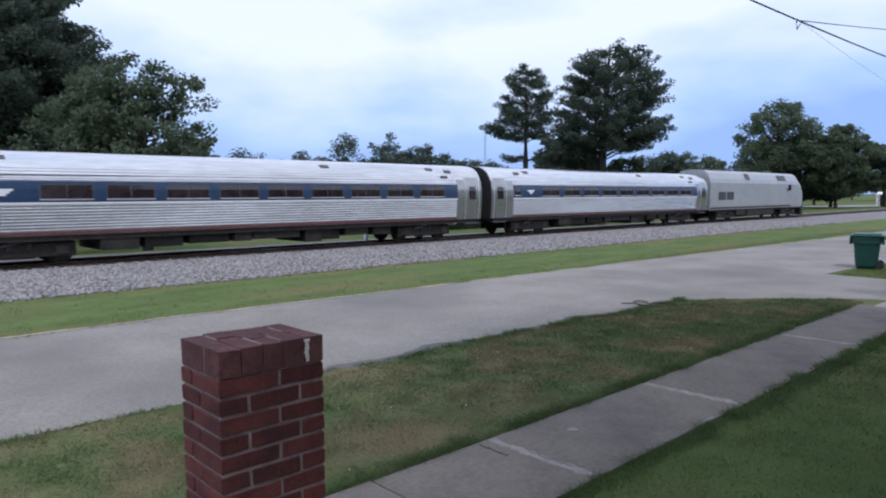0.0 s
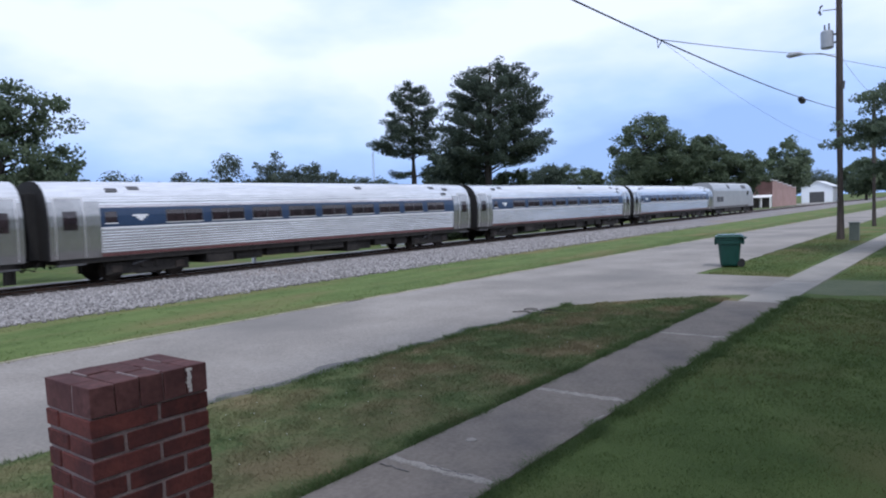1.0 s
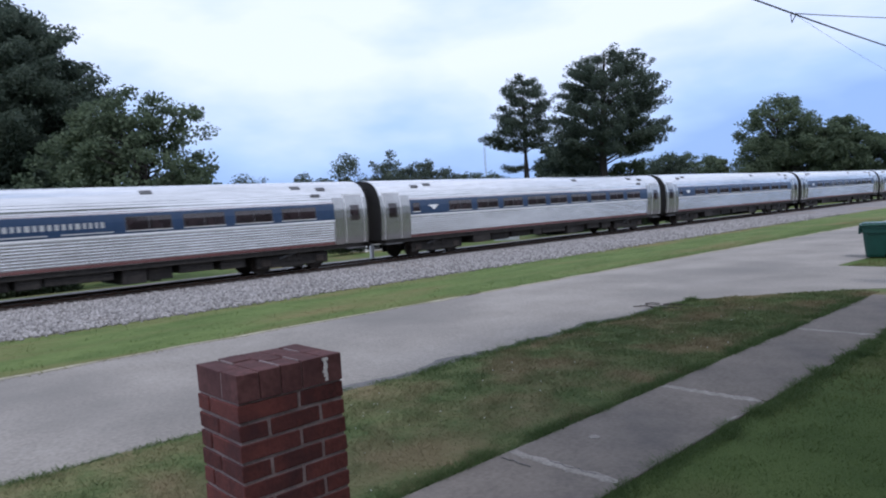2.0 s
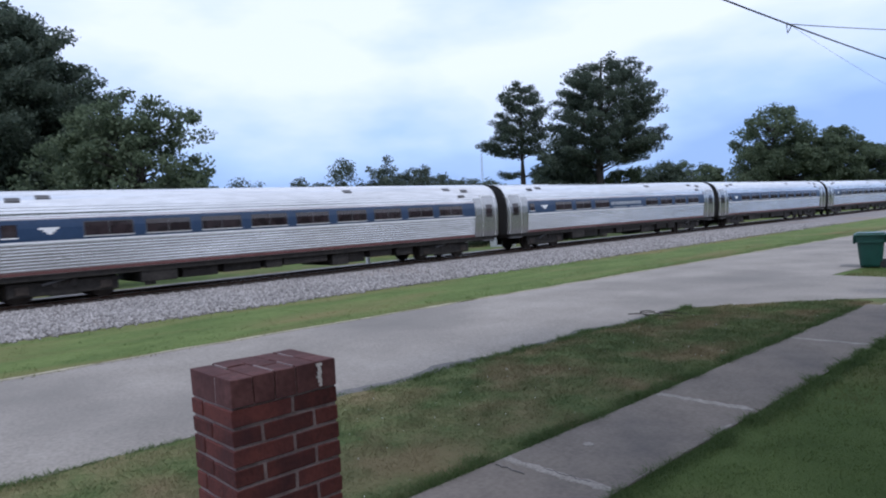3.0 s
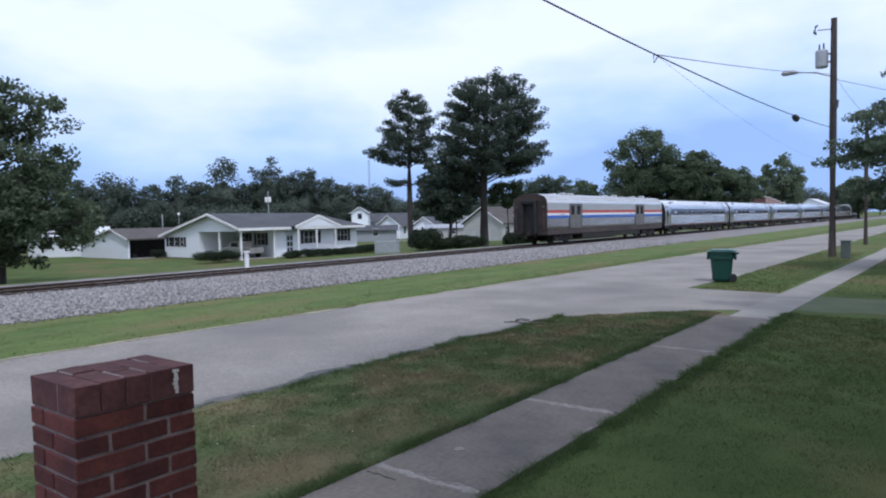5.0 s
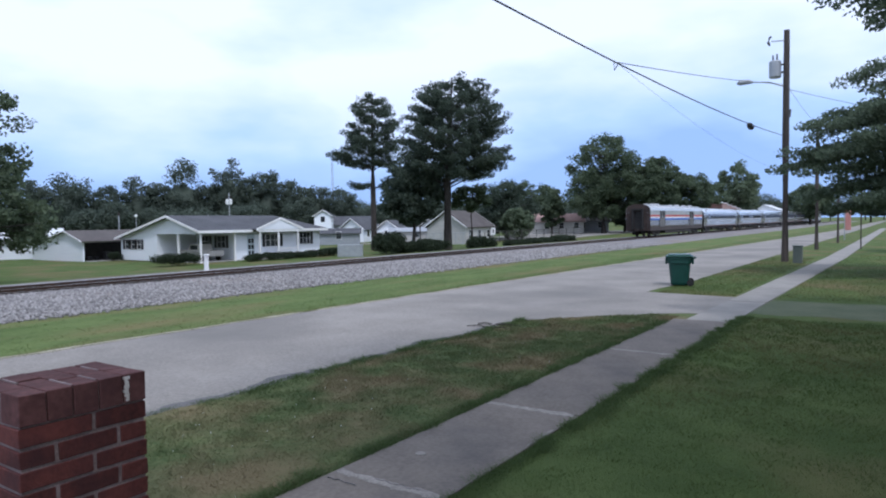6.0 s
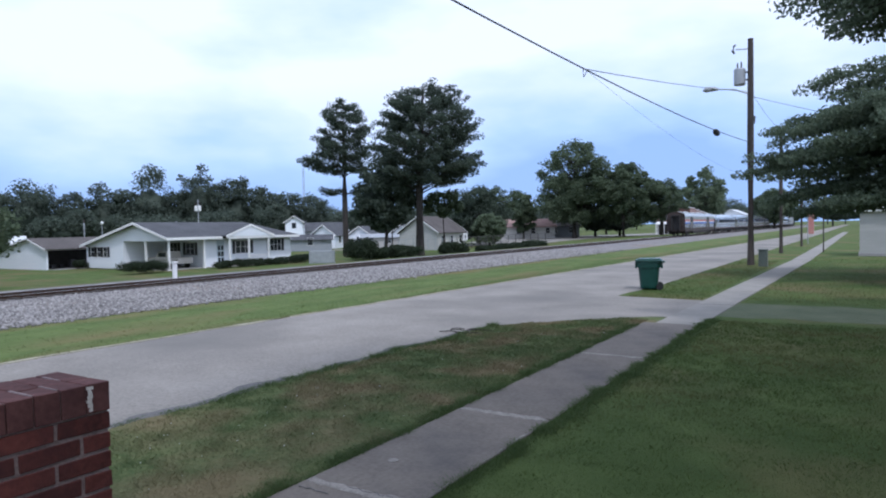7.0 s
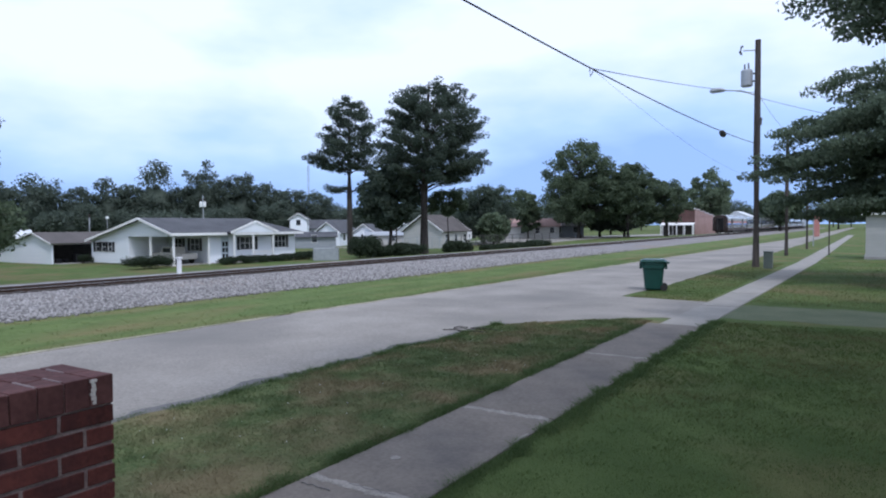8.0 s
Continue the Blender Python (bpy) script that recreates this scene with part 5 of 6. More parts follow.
def slab(bm, quad, thick):
    """A roof slope: four corners with a thickness below."""
    lo = [bm.verts.new(q) for q in quad]
    up = [bm.verts.new((q[0], q[1], q[2] + thick)) for q in quad]
    n = len(quad)
    bm.faces.new(up)
    bm.faces.new(lo[::-1])
    for i in range(n):
        bm.faces.new((lo[i], lo[(i + 1) % n], up[(i + 1) % n], up[i]))
    return bm


def window(parent, u, z, w, h, wall, face="x", shutters=True, bars=1):
    """A window in a wall that faces +x or -y: glass, frame and shutters."""
    def bx(a0, a1, c0, c1, d0, d1):
        return boxes((wall + d0, wall + d1, a0, a1, c0, c1)) if face == "x" else boxes((a0, a1, wall - d1, wall - d0, c0, c1))
    win = part("window", bx(u, u + w, z, z + h, -0.05, 0.012), M_WINDOW, parent, "dark double-hung window")
    fr = bmesh.new()
    for a0, a1, c0, c1 in ((u - 0.06, u, z - 0.06, z + h + 0.06), (u + w, u + w + 0.06, z - 0.06, z + h + 0.06), (u, u + w, z + h, z + h + 0.06), (u, u + w, z - 0.06, z), (u, u + w, z + h * 0.5 - 0.02, z + h * 0.5 + 0.02)):
        r = (wall, wall + 0.04, a0, a1, c0, c1) if face == "x" else (a0, a1, wall - 0.04, wall, c0, c1)
        box(fr, *r)
    for k in range(bars):
        uu = u + w * (k + 1) / (bars + 1)
        r = (wall, wall + 0.035, uu - 0.02, uu + 0.02, z, z + h) if face == "x" else (uu - 0.02, uu + 0.02, wall - 0.035, wall, z, z + h)
        box(fr, *r)
    part("frame", fr, M_TRIM, win)
    if shutters:
        for a in (u - 0.45, u + w + 0.08):
            part("shutter", bx(a, a + 0.36, z - 0.04, z + h + 0.04, 0.0, 0.05), M_SHUTTER, win, "black shutter")
    return win


def ranch_house():
    h = thing("ranch_house", pose(0, 0, 0), "white single-storey house with carport, gabled porch and black shutters", "house")
    G, EV, EB = -1.35, 1.70, 1.02       # ground, wall top in front and at the back
    xe, xf, xb = -55.5, -56.0, -69.0    # post line, front wall, back wall
    y0, y1, yc = 40.0, 56.5, 44.6       # end wall, far end, where the front wall begins
    xr, zr = -60.2, 3.22
    part("floor_slab", boxes((xb, xe, y0, y1, G - 0.1, G + 0.12)), M_SLAB, h)
    w = bmesh.new()
    box(w, xf - 0.2, xf, yc, y1, G, EV - 0.1)
    box(w, xb, xf - 0.2, y1 - 0.2, y1, G, EB)
    box(w, xb, xb + 0.2, y0, y1 - 0.2, G, EB)
    box(w, xb + 0.2, -62.7, y0, y0 + 0.2, G, EB)
    box(w, -62.7, -62.5, y0, yc + 0.2, G, EV - 0.1)
    box(w, -62.5, xf - 0.2, yc, yc + 0.2, G, EV - 0.1)
    part("wall", w, M_SIDING, h, "white horizontal siding")
    part("carport_ceiling", boxes((-62.5, xe, y0 + 0.22, yc, EV - 0.16, EV - 0.1)), M_TRIM, h)
    g = bmesh.new()
    prism(g, [(xb, EB + 0.004), (-62.7, EB + 0.004), (-62.7, EV - 0.2), (xe + 0.1, EV - 0.2), (xe + 0.1, EV), (xr, zr - 0.08), (xb, EB + 0.1)], y0 + 0.02, y0 + 0.2)
    part("gable_wall", g, M_SIDING, h, "white siding in the gable end")
    yo, yh, fx, bx_ = y0 - 0.45, 53.4, xe + 0.45, xb - 0.4
    part("front_roof", slab(bmesh.new(), [(fx, yo, EV), (fx, y1 + 0.4, EV), (xr, yh, zr), (xr, yo, zr)], 0.12), M_SHINGLE, h, "dark grey shingled front slope")
    part("back_roof", slab(bmesh.new(), [(bx_, y1 + 0.4, EB), (bx_, yo, EB), (xr - 0.004, yo, zr), (xr - 0.004, yh, zr)], 0.12), M_SHINGLE, h)
    part("hip_roof", slab(bmesh.new(), [(fx - 0.01, y1 + 0.404, EV), (bx_ + 0.01, y1 + 0.404, EB), (xr, yh + 0.006, zr)], 0.12), M_SHINGLE, h)
    for a, b in (((fx + 0.03, EV - 0.12), (xr, zr - 0.10)), ((bx_ - 0.02, EB - 0.12), (xr, zr - 0.10))):
        bm = bmesh.new()
        prism(bm, [(a[0], a[1]), (b[0], b[1]), (b[0], b[1] + 0.24), (a[0], a[1] + 0.24)], yo - 0.05, yo - 0.004)
        part("verge_board", bm, M_TRIM, h, "white verge board")
    for a, b in ((yo, 46.0), (52.3, y1 + 0.4)):
        part("fascia", boxes((fx + 0.005, fx + 0.05, a, b, EV - 0.14, EV + 0.12)), M_TRIM, h, "white fascia board")
    for x, y in ((xe, y0 + 0.1), (-59.0, y0 + 0.1), (xe, yc - 0.5)):
        part("post", boxes((x - 0.09, x + 0.09, y - 0.09, y + 0.09, G, EV - 0.2), (x - 0.13, x + 0.13, y - 0.13, y + 0.13, G, G + 0.16)), M_TRIM, h, "white carport post")
    px, pc, pw = -54.4, 49.2, 3.25
    for s in (-1, 1):
        ys = pc + s * pw
        f = slab(bmesh.new(), [(px, ys, 1.80), (px, pc, 2.93), (xr + 1.0, pc, 2.93), (xf - 0.3, ys, 1.80)][::s], 0.11)
        part("porch_roof", f, M_SHINGLE, h)
        bm = bmesh.new()
        prism(bm, [(ys, 1.68), (pc, 2.82), (pc, 3.06), (ys, 1.92)], px, px + 0.05, "x")
        part("verge_board", bm, M_TRIM, h, "white verge board")
    bm = bmesh.new()
    prism(bm, [(pc - 2.95, 1.80), (pc + 2.95, 1.80), (pc, 2.80)], px - 0.2, px - 0.02, "x")
    part("porch_gable", bm, M_SIDING, h, "white siding in the porch gable")
    part("porch_beam", boxes((px - 0.24, px - 0.05, pc - 2.95, pc + 2.95, 1.56, 1.796)), M_TRIM, h)
    part("porch_floor", boxes((xf, px, pc - 3.1, pc + 3.1, G, G + 0.30)), M_SLAB, h)
    for y in (46.5, 49.0, 51.75):
        part("porch_post", boxes((px - 0.24, px - 0.08, y - 0.08, y + 0.08, G + 0.3, 1.56)), M_TRIM, h, "white porch post")
    for ya, yb in ((49.08, 51.67),):
        rail = part("porch_rail", boxes((px - 0.19, px - 0.13, ya, yb, G + 1.1, G + 1.18)), M_TRIM, h, "white porch railing")
        k = ya + 0.1
        while k < yb:
            part("baluster", boxes((px - 0.175, px - 0.145, k, k + 0.03, G + 0.3, G + 1.1)), M_TRIM, rail)
            k += 0.15
    window(h, 48.5, 0.0, 1.9, 1.3, xf, bars=2)
    window(h, 53.35, 0.1, 1.6, 1.3, xf, bars=2)
    for u in (-68.1, -67.0, -65.9):
        window(h, u, -0.05, 0.62, 0.95, y0, "y", bars=0)
    d = part("front_door", boxes((xf, xf + 0.05, 46.05, 46.95, G + 0.3, 1.40)), M_DOORB, h, "pale blue-white panelled front door")
    for k in range(2):
        for q in range(3):
            part("door_pane", boxes((xf + 0.05, xf + 0.06, 46.15 + 0.4 * k, 46.45 + 0.4 * k, G + 0.5 + 0.62 * q, G + 0.98 + 0.62 * q)), M_WINDOW, d)
    window(h, -61.6, 0.0, 1.3, 1.2, yc, "y", bars=1)
    window(h, -58.9, 0.0, 1.3, 1.2, yc, "y", bars=1)
    part("plumbing_vent", rod([(-62.5, 46.2, 2.6), (-62.5, 46.2, 3.5)], 0.06), M_GALV, h)
    return h


def garage():
    g = thing("garage", pose(0, 0, 0), "low white garage with an open dark bay and brown roof", "garage")
    G, EV, x0, x1, y0, y1, xr, zr = -1.7, 0.80, -80.9, -70.2, 36.5, 44.0, -73.4, 1.86
    EL = 0.36       # the long rear slope comes down lower
    w = bmesh.new()
    box(w, x0, x1, y0, y0 + 0.2, G, EL)
    box(w, x0, x0 + 0.2, y0 + 0.2, y1, G, EL)
    box(w, x0 + 0.2, x1, y1 - 0.2, y1, G, EL)
    prism(w, [(x0, EL + 0.004), (x1, EL + 0.004), (x1, EV - 0.02), (xr, zr - 0.06)], y0 + 0.02, y0 + 0.18)
    part("wall", w, M_SIDING, g, "white siding")
    part("bay_header", boxes((x1 - 0.2, x1, y0 + 0.2, y1 - 0.2, EV - 0.12, EV)), M_TRIM, g)
    part("bay_interior", boxes((x1 - 3.6, x1 - 3.5, y0 + 0.2, y1 - 0.2, G, EV)), M_INSIDE, g, "dim cluttered interior")
    part("floor_slab", boxes((x0, x1 + 1.2, y0 + 0.3, y1 - 0.3, G - 0.1, G + 0.42)), M_SLAB, g)
    part("front_roof", slab(bmesh.new(), [(x1 + 0.4, y0 - 0.3, EV - 0.06), (x1 + 0.4, y1, EV - 0.06), (xr, y1, zr), (xr, y0 - 0.3, zr)], 0.1), M_BROWNROOF, g, "brown shingled slope")
    part("back_roof", slab(bmesh.new(), [(x0 - 0.4, y1, EL - 0.1), (x0 - 0.4, y0 - 0.3, EL - 0.1), (xr - 0.004, y0 - 0.3, zr), (xr - 0.004, y1, zr)], 0.1), M_BROWNROOF, g)
    for xa, ez in ((x1 + 0.42, EV - 0.06), (x0 - 0.42, EL - 0.1)):
        bm = bmesh.new()
        prism(bm, [(xa, ez - 0.06), (xr, zr - 0.04), (xr, zr + 0.11), (xa, ez + 0.1)], y0 - 0.34, y0 - 0.30)
        part("verge_board", bm, M_TRIM, g, "white verge board")
    rng = random.Random(4)
    for k in range(5):
        y = 37.2 + k * 0.95
        s = rng.uniform(0.35, 0.7)
        tagged(part("storage_box", boxes((x1 - 2.6, x1 - 2.6 + s, y, y + s, G + 0.42, G + 0.42 + s * rng.uniform(0.7, 1.4)), bevel=0.02), M_DGREY), "dark box stored in the open garage", "box", "clutter in the garage")


def hedge(name, cx, cy, sx, sy, h, label, seed, material=None, leaf=0.055, per=190):
    rng = random.Random(seed)
    z0 = ground_z(cx, cy)
    n = max(8, int(14 * sx * sy * 0.6) + 6)
    n *= 2
    out = [(rng.uniform(-sx, sx) * 0.75, sy * 0.8 * (2 * (k + 0.5) / n - 1), h * rng.uniform(0.30, 0.70), 0.45 * min(sx, 1.2), 0.45 * min(sy, 1.4), h * 0.30) for k in range(n)]
    t = thing(name, pose(cx, cy, z0), label, name)
    bm = bmesh.new()
    for k in range(5):
        p = (rng.uniform(-sx, sx) * 0.5, rng.uniform(-sy, sy) * 0.7)
        tube(bm, [(p[0], p[1], -0.05), (p[0] * 1.2, p[1] * 1.1, h * 0.6)], [0.04, 0.02], 5)
    tagged(part("stem", bm, M_BARK, t), kind="stuff")
    place("foliage", leaf_cloud("foliage", out, per, leaf, seed, reach=1.05, core=0.4), material or M_HEDGE, t, "dense clipped dark leaves")


ranch_house()
garage()
hedge("hedge", -54.2, 36.6, 0.9, 2.4, 1.25, "clipped dark green hedge beside the carport", 51)
for k, (y, s, h) in enumerate(((44.6, 1.2, 0.85), (46.9, 0.95, 0.9), (48.9, 0.85, 0.75), (50.6, 0.85, 0.75), (52.3, 0.8, 0.8), (54.0, 0.85, 0.95), (55.6, 0.8, 1.0))):
    hedge("shrub", -53.2, y, 0.85, s, h, "rounded clipped shrub along the house front", 52 + k)
hedge("shrub", -69.0, 39.3, 0.6, 0.6, 1.0, "small round shrub by the garage", 60)


def pickup():
    t = thing("parked_truck", pose(-59.0, 42.6, -1.23, 0, 0, 90), "pale pickup truck parked in the carport", "truck")
    bm = bmesh.new()
    box(bm, -0.9, 0.9, -2.6, 2.6, 0.45, 1.05, 0.08)
    part("body", bm, M_TRUCK, t, "pale painted body")
    bm = bmesh.new()
    prism(bm, [(-0.9, 1.05), (1.0, 1.05), (0.6, 1.65), (-0.75, 1.65)], -0.78, 0.78, "x")
    part("cab", bm, M_TRUCK, t)
    part("windscreen", boxes((-0.8, 0.8, -0.6, 0.55, 1.12, 1.55)), M_WINDOW, t)
    for x in (-0.85, 0.85):
        for y in (-1.7, 1.7):
            part("wheel", rod([(x - 0.1, y, 0.36), (x + 0.1, y, 0.36)], 0.36, 14), M_BLACK, t)
    part("bumper", boxes((-0.92, 0.92, 2.55, 2.72, 0.45, 0.65), bevel=0.02), M_TRIM, t)


pickup()


def marker_post():
    t = thing("marker_post", pose(-29.3, 21.5, -0.02), "short white marker post beside the track", "post")
    part("post", boxes((-0.085, 0.085, -0.085, 0.085, -0.1, 0.80), bevel=0.015), M_TRIM, t)
    part("cap", boxes((-0.13, 0.13, -0.13, 0.13, 0.80, 0.88), bevel=0.02), M_TRIM, t)


marker_post()


# ---- houses farther off ----
def small_house(x, y, turn, w, d, h, rise, wall, roof, label, windows=2, storeys=1, chimney=False):
    t = thing("house", pose(x, y, ground_z(x, y), 0, 0, turn), label, "house")
    b = bmesh.new()
    box(b, -w / 2, w / 2, -d / 2, d / 2, -0.2, h)
    prism(b, [(-d / 2, h + 0.004), (d / 2, h + 0.004), (0, h + rise)], -w / 2 + 0.05, w / 2 - 0.05, "x")
    part("wall", b, wall, t)
    for s in (-1, 1):
        q = [(-w / 2 - 0.35, s * (d / 2 + 0.4), h - 0.06), (w / 2 + 0.35, s * (d / 2 + 0.4), h - 0.06), (w / 2 + 0.35, s * 0.004, h + rise + 0.08), (-w / 2 - 0.35, s * 0.004, h + rise + 0.08)]
        part("roof", slab(bmesh.new(), q[::-s], 0.12), roof, t)
    for e in (-1, 1):
        bm = bmesh.new()
        for s in (-1, 1):
            prism(bm, [(s * (d / 2 + 0.42), h - 0.12), (0, h + rise + 0.02), (0, h + rise + 0.18), (s * (d / 2 + 0.42), h + 0.06)], *sorted((e * (w / 2 + 0.36), e * (w / 2 + 0.42))), "x")
        part("verge_board", bm, M_TRIM, t)
    for st in range(storeys):
        z = 1.0 + 2.7 * st
        for k in range(windows):
            u = -w / 2 + w * (k + 0.5) / windows - 0.45
            window(t, u, z, 0.9, 1.2, -d / 2, "y", shutters=False, bars=0)
        window(t, -0.45, z, 0.9, 1.2, w / 2, "x", shutters=False, bars=0)
        lw = part("window", boxes((-w / 2 - 0.02, -w / 2 + 0.02, -0.45, 0.45, z, z + 1.2)), M_WINDOW, t)
    if chimney:
        part("chimney", boxes((-0.3, 0.3, 0.4, 0.9, h, h + rise + 0.8)), M_BRICKWALL, t)


def by(px_az, d):
    a = radians(px_az)
    return -d * math.sin(a), d * math.cos(a)


# azimuths left of the street, in degrees
small_house(*by(44.35, 150), 128, 5.0, 3.6, 4.9, 1.3, M_SIDING, M_SHINGLE, "white two-storey house standing among trees", 2, 2)
small_house(*by(43.1, 118), 40, 7.0, 4.5, 1.9, 0.7, M_GREYWALL, M_SHINGLE, "low blue-grey outbuilding with dark roof", 1)
small_house(*by(42.0, 156), 35, 9.0, 7.0, 2.7, 1.8, M_GREYWALL, M_SHINGLE, "grey house with a dark shingled roof", 3)
small_house(*by(41.3, 132), 105, 8.0, 5.0, 2.3, 2.0, M_SIDING, M_SHINGLE, "white gabled house with a dark roof", 2)
small_house(*by(38.7, 124), 115, 7.0, 4.4, 2.2, 1.7, M_SIDING, M_SHINGLE, "small white gabled house behind the pines", 2)
small_house(*by(36.6, 120), 38, 9.5, 4.0, 2.0, 0.5, M_TANWALL, M_GREYWALL, "long low pale outbuilding behind the pines", 3)
small_house(*by(35.3, 130), 112, 5.0, 3.6, 2.4, 1.5, M_SIDING, M_SHINGLE, "small white gabled shed", 1)
small_house(*by(32.9, 114), 90, 8.6, 7.6, 2.7, 2.6, M_TANWALL, M_BROWNROOF, "pale gabled house with a brown roof beyond the fence", 3)
small_house(*by(25.0, 145), 25, 12.0, 7.0, 2.4, 1.5, M_TANWALL, M_PINKROOF, "low house with a faded red roof", 4)
small_house(*by(22.0, 150), 25, 7.0, 6.0, 2.4, 1.6, M_GREYWALL, M_BROWNROOF, "small grey house under the oaks", 2)
small_house(*by(66.4, 94), 60, 8.0, 6.0, 2.0, 1.3, M_SIDING, M_METALROOF, "white shed with a pale metal roof beyond the garage", 2)
small_house(*by(74.0, 120), 40, 10.0, 7.0, 2.5, 1.6, M_SIDING, M_METALROOF, "white house far behind the oak", 2)

# dark undergrowth trees that close the far lawn
for k, (az, d, h, s) in enumerate(((80.5, 76, 9.0, 5.0), (77.6, 80, 8.2, 4.8), (74.8, 84, 9.2, 5.0), (72.2, 90, 8.0, 4.6), (69.9, 96, 7.4, 4.2))):
    tree(at(*by(az, d)), h, s, 0.4, 131 + k, "low dense dark green tree at the edge of the far lawn", "oak", 0.19, 170, 90, 0.2, material=M_PINE, size=0.20)


def utility_box(x, y, turn, w, d, h, label, material):
    t = thing("utility_box", pose(x, y, ground_z(x, y), 0, 0, turn), label, "utility box")
    part("cabinet", boxes((-w / 2, w / 2, -d / 2, d / 2, -0.05, h), bevel=0.03), material, t)
    part("lid", boxes((-w / 2 - 0.03, w / 2 + 0.03, -d / 2 - 0.03, d / 2 + 0.03, h, h + 0.06), bevel=0.02), material, t)
    part("door_panel", boxes((-w / 2 + 0.06, w / 2 - 0.06, -d / 2 - 0.015, -d / 2, 0.1, h - 0.08)), material, t)


utility_box(*by(42.2, 74), 38, 2.7, 1.0, 1.25, "low pale grey metal box on the lawn", M_GALV)
utility_box(-4.45, 38.6, 0, 0.42, 0.36, 0.85, "small grey-green pedestal by the pole", M_PEDESTAL)

for k, (az, d, sx, sy, h) in enumerate(((38.9, 78, 1.7, 2.0, 2.6), (37.3, 78, 1.4, 1.6, 1.5), (35.4, 79, 1.6, 2.2, 1.75), (31.1, 82, 1.6, 1.9, 1.7), (28.0, 90, 1.2, 2.6, 0.95), (26.2, 93, 1.2, 2.6, 1.05), (24.4, 97, 1.3, 2.8, 1.15))):
    hedge("bush", *by(az, d), sx, sy, h, "dark rounded bush beside the railway", 70 + k, leaf=0.11, per=170)
hedge("bush", -41.5, 8.0, 1.8, 2.0, 1.6, "dark rounded bush on the far lawn", 90, leaf=0.10, per=170)


def fence():
    f = thing("fence", pose(0, 0, 0), "grey wire yard fence on slim posts", "fence")
    pts = [by(39.5 - 0.62 * k, 96 + 1.0 * k) for k in range(28)]
    for k, ((xa, ya), (xb, yb)) in enumerate(zip(pts, pts[1:])):
        za, zb = ground_z(xa, ya), ground_z(xb, yb)
        part("post", rod([(xa, ya, za - 0.1), (xa, ya, za + 1.95)], 0.06, 6), M_GALV if k < 14 else M_FENCE, f)
        for q in (0.1, 0.48, 0.86, 1.24, 1.6, 1.9):
            part("wire", rod([(xa, ya, za + q), (xb, yb, zb + q)], 0.035 if q > 1.8 else 0.016, 4), M_GALV if k < 14 else M_FENCE, f)


fence()


def side_street():
    """A pale lane beyond the railway, from the crossing to the back yards."""
    line = [(-31.5, 230.0), (-36.0, 195.0), (-44.0, 160.0), (-54.5, 128.0), (-60.0, 108.0), (-67.0, 96.0), (-80.0, 88.0)]
    verts, faces = [], []
    fine = []
    for (xa, ya), (xb, yb) in zip(line, line[1:]):
        fine += [(xa + (xb - xa) * q / 8, ya + (yb - ya) * q / 8) for q in range(8)]
    for k, (x, y) in enumerate(fine):
        x2, y2 = fine[min(k + 1, len(fine) - 1)]
        x1, y1 = fine[max(k - 1, 0)]
        d = Vector((x2 - x1, y2 - y1)).normalized()
        for q in np.linspace(-1, 1, 15):
            w = (9.0 if y > 112 else 2.6) * q + (0.2 * noise.noise((k * 0.8, q, 3)) if abs(q) == 1 else 0)
            px, py = x - d.y * w, y + d.x * w
            verts.append((px, py, ground_z(px, py) + 0.03))
        if k:
            b = 15 * k
            faces += [(b - 15 + i, b - 14 + i, b + 1 + i, b + i) for i in range(14)]
    tagged(place("side_street", mesh("side_street", verts, faces), M_WALK2), "pale gravel lane and lot beyond the railway", "road", kind="structure")


side_street()


def crossing_plate():
    x, y = by(30.1, 84)
    t = thing("sign", pose(x, y, ground_z(x, y), 0, 0, 30), "small white plate on a post beside the railway", "sign")
    part("post", rod([(0, 0, -0.1), (0, 0, 2.0)], 0.04, 6), M_GALV, t)
    part("plate", boxes((-0.26, 0.26, -0.03, 0.03, 1.75, 2.65), bevel=0.02), M_TRIM, t, "white plate")
    part("mark", boxes((-0.08, 0.08, -0.036, -0.03, 1.98, 2.42)), M_DGREY, t, "dark bar on the plate")


crossing_plate()


def yard_posts():
    for az, d, h, r, lab in ((60.0, 96, 5.0, 0.10, "pale wooden post behind the garage"), (58.8, 99, 4.8, 0.06, "thin yard lamp post behind the garage"), (36.3, 92, 5.6, 0.09, "slim wooden post among the pines")):
        x, y = by(az, d)
        t = thing("yard_post", pose(x, y, ground_z(x, y)), lab, "post")
        part("post", rod([(0, 0, -0.1), (0, 0, h)], [r, r * 0.8], 8), M_GALV if az > 50 else M_POLE, t)
        part("cap", rod([(0, 0, h - 0.02), (0, 0, h + 0.12), (0, 0, h + 0.34), (0, 0, h + 0.4)], [r, 0.2, 0.18, 0.04] if r < 0.08 else [r * 0.9, r, r * 0.9, r * 0.5], 8), M_TRIM if az < 59 and az > 50 else M_POLE, t)


yard_posts()


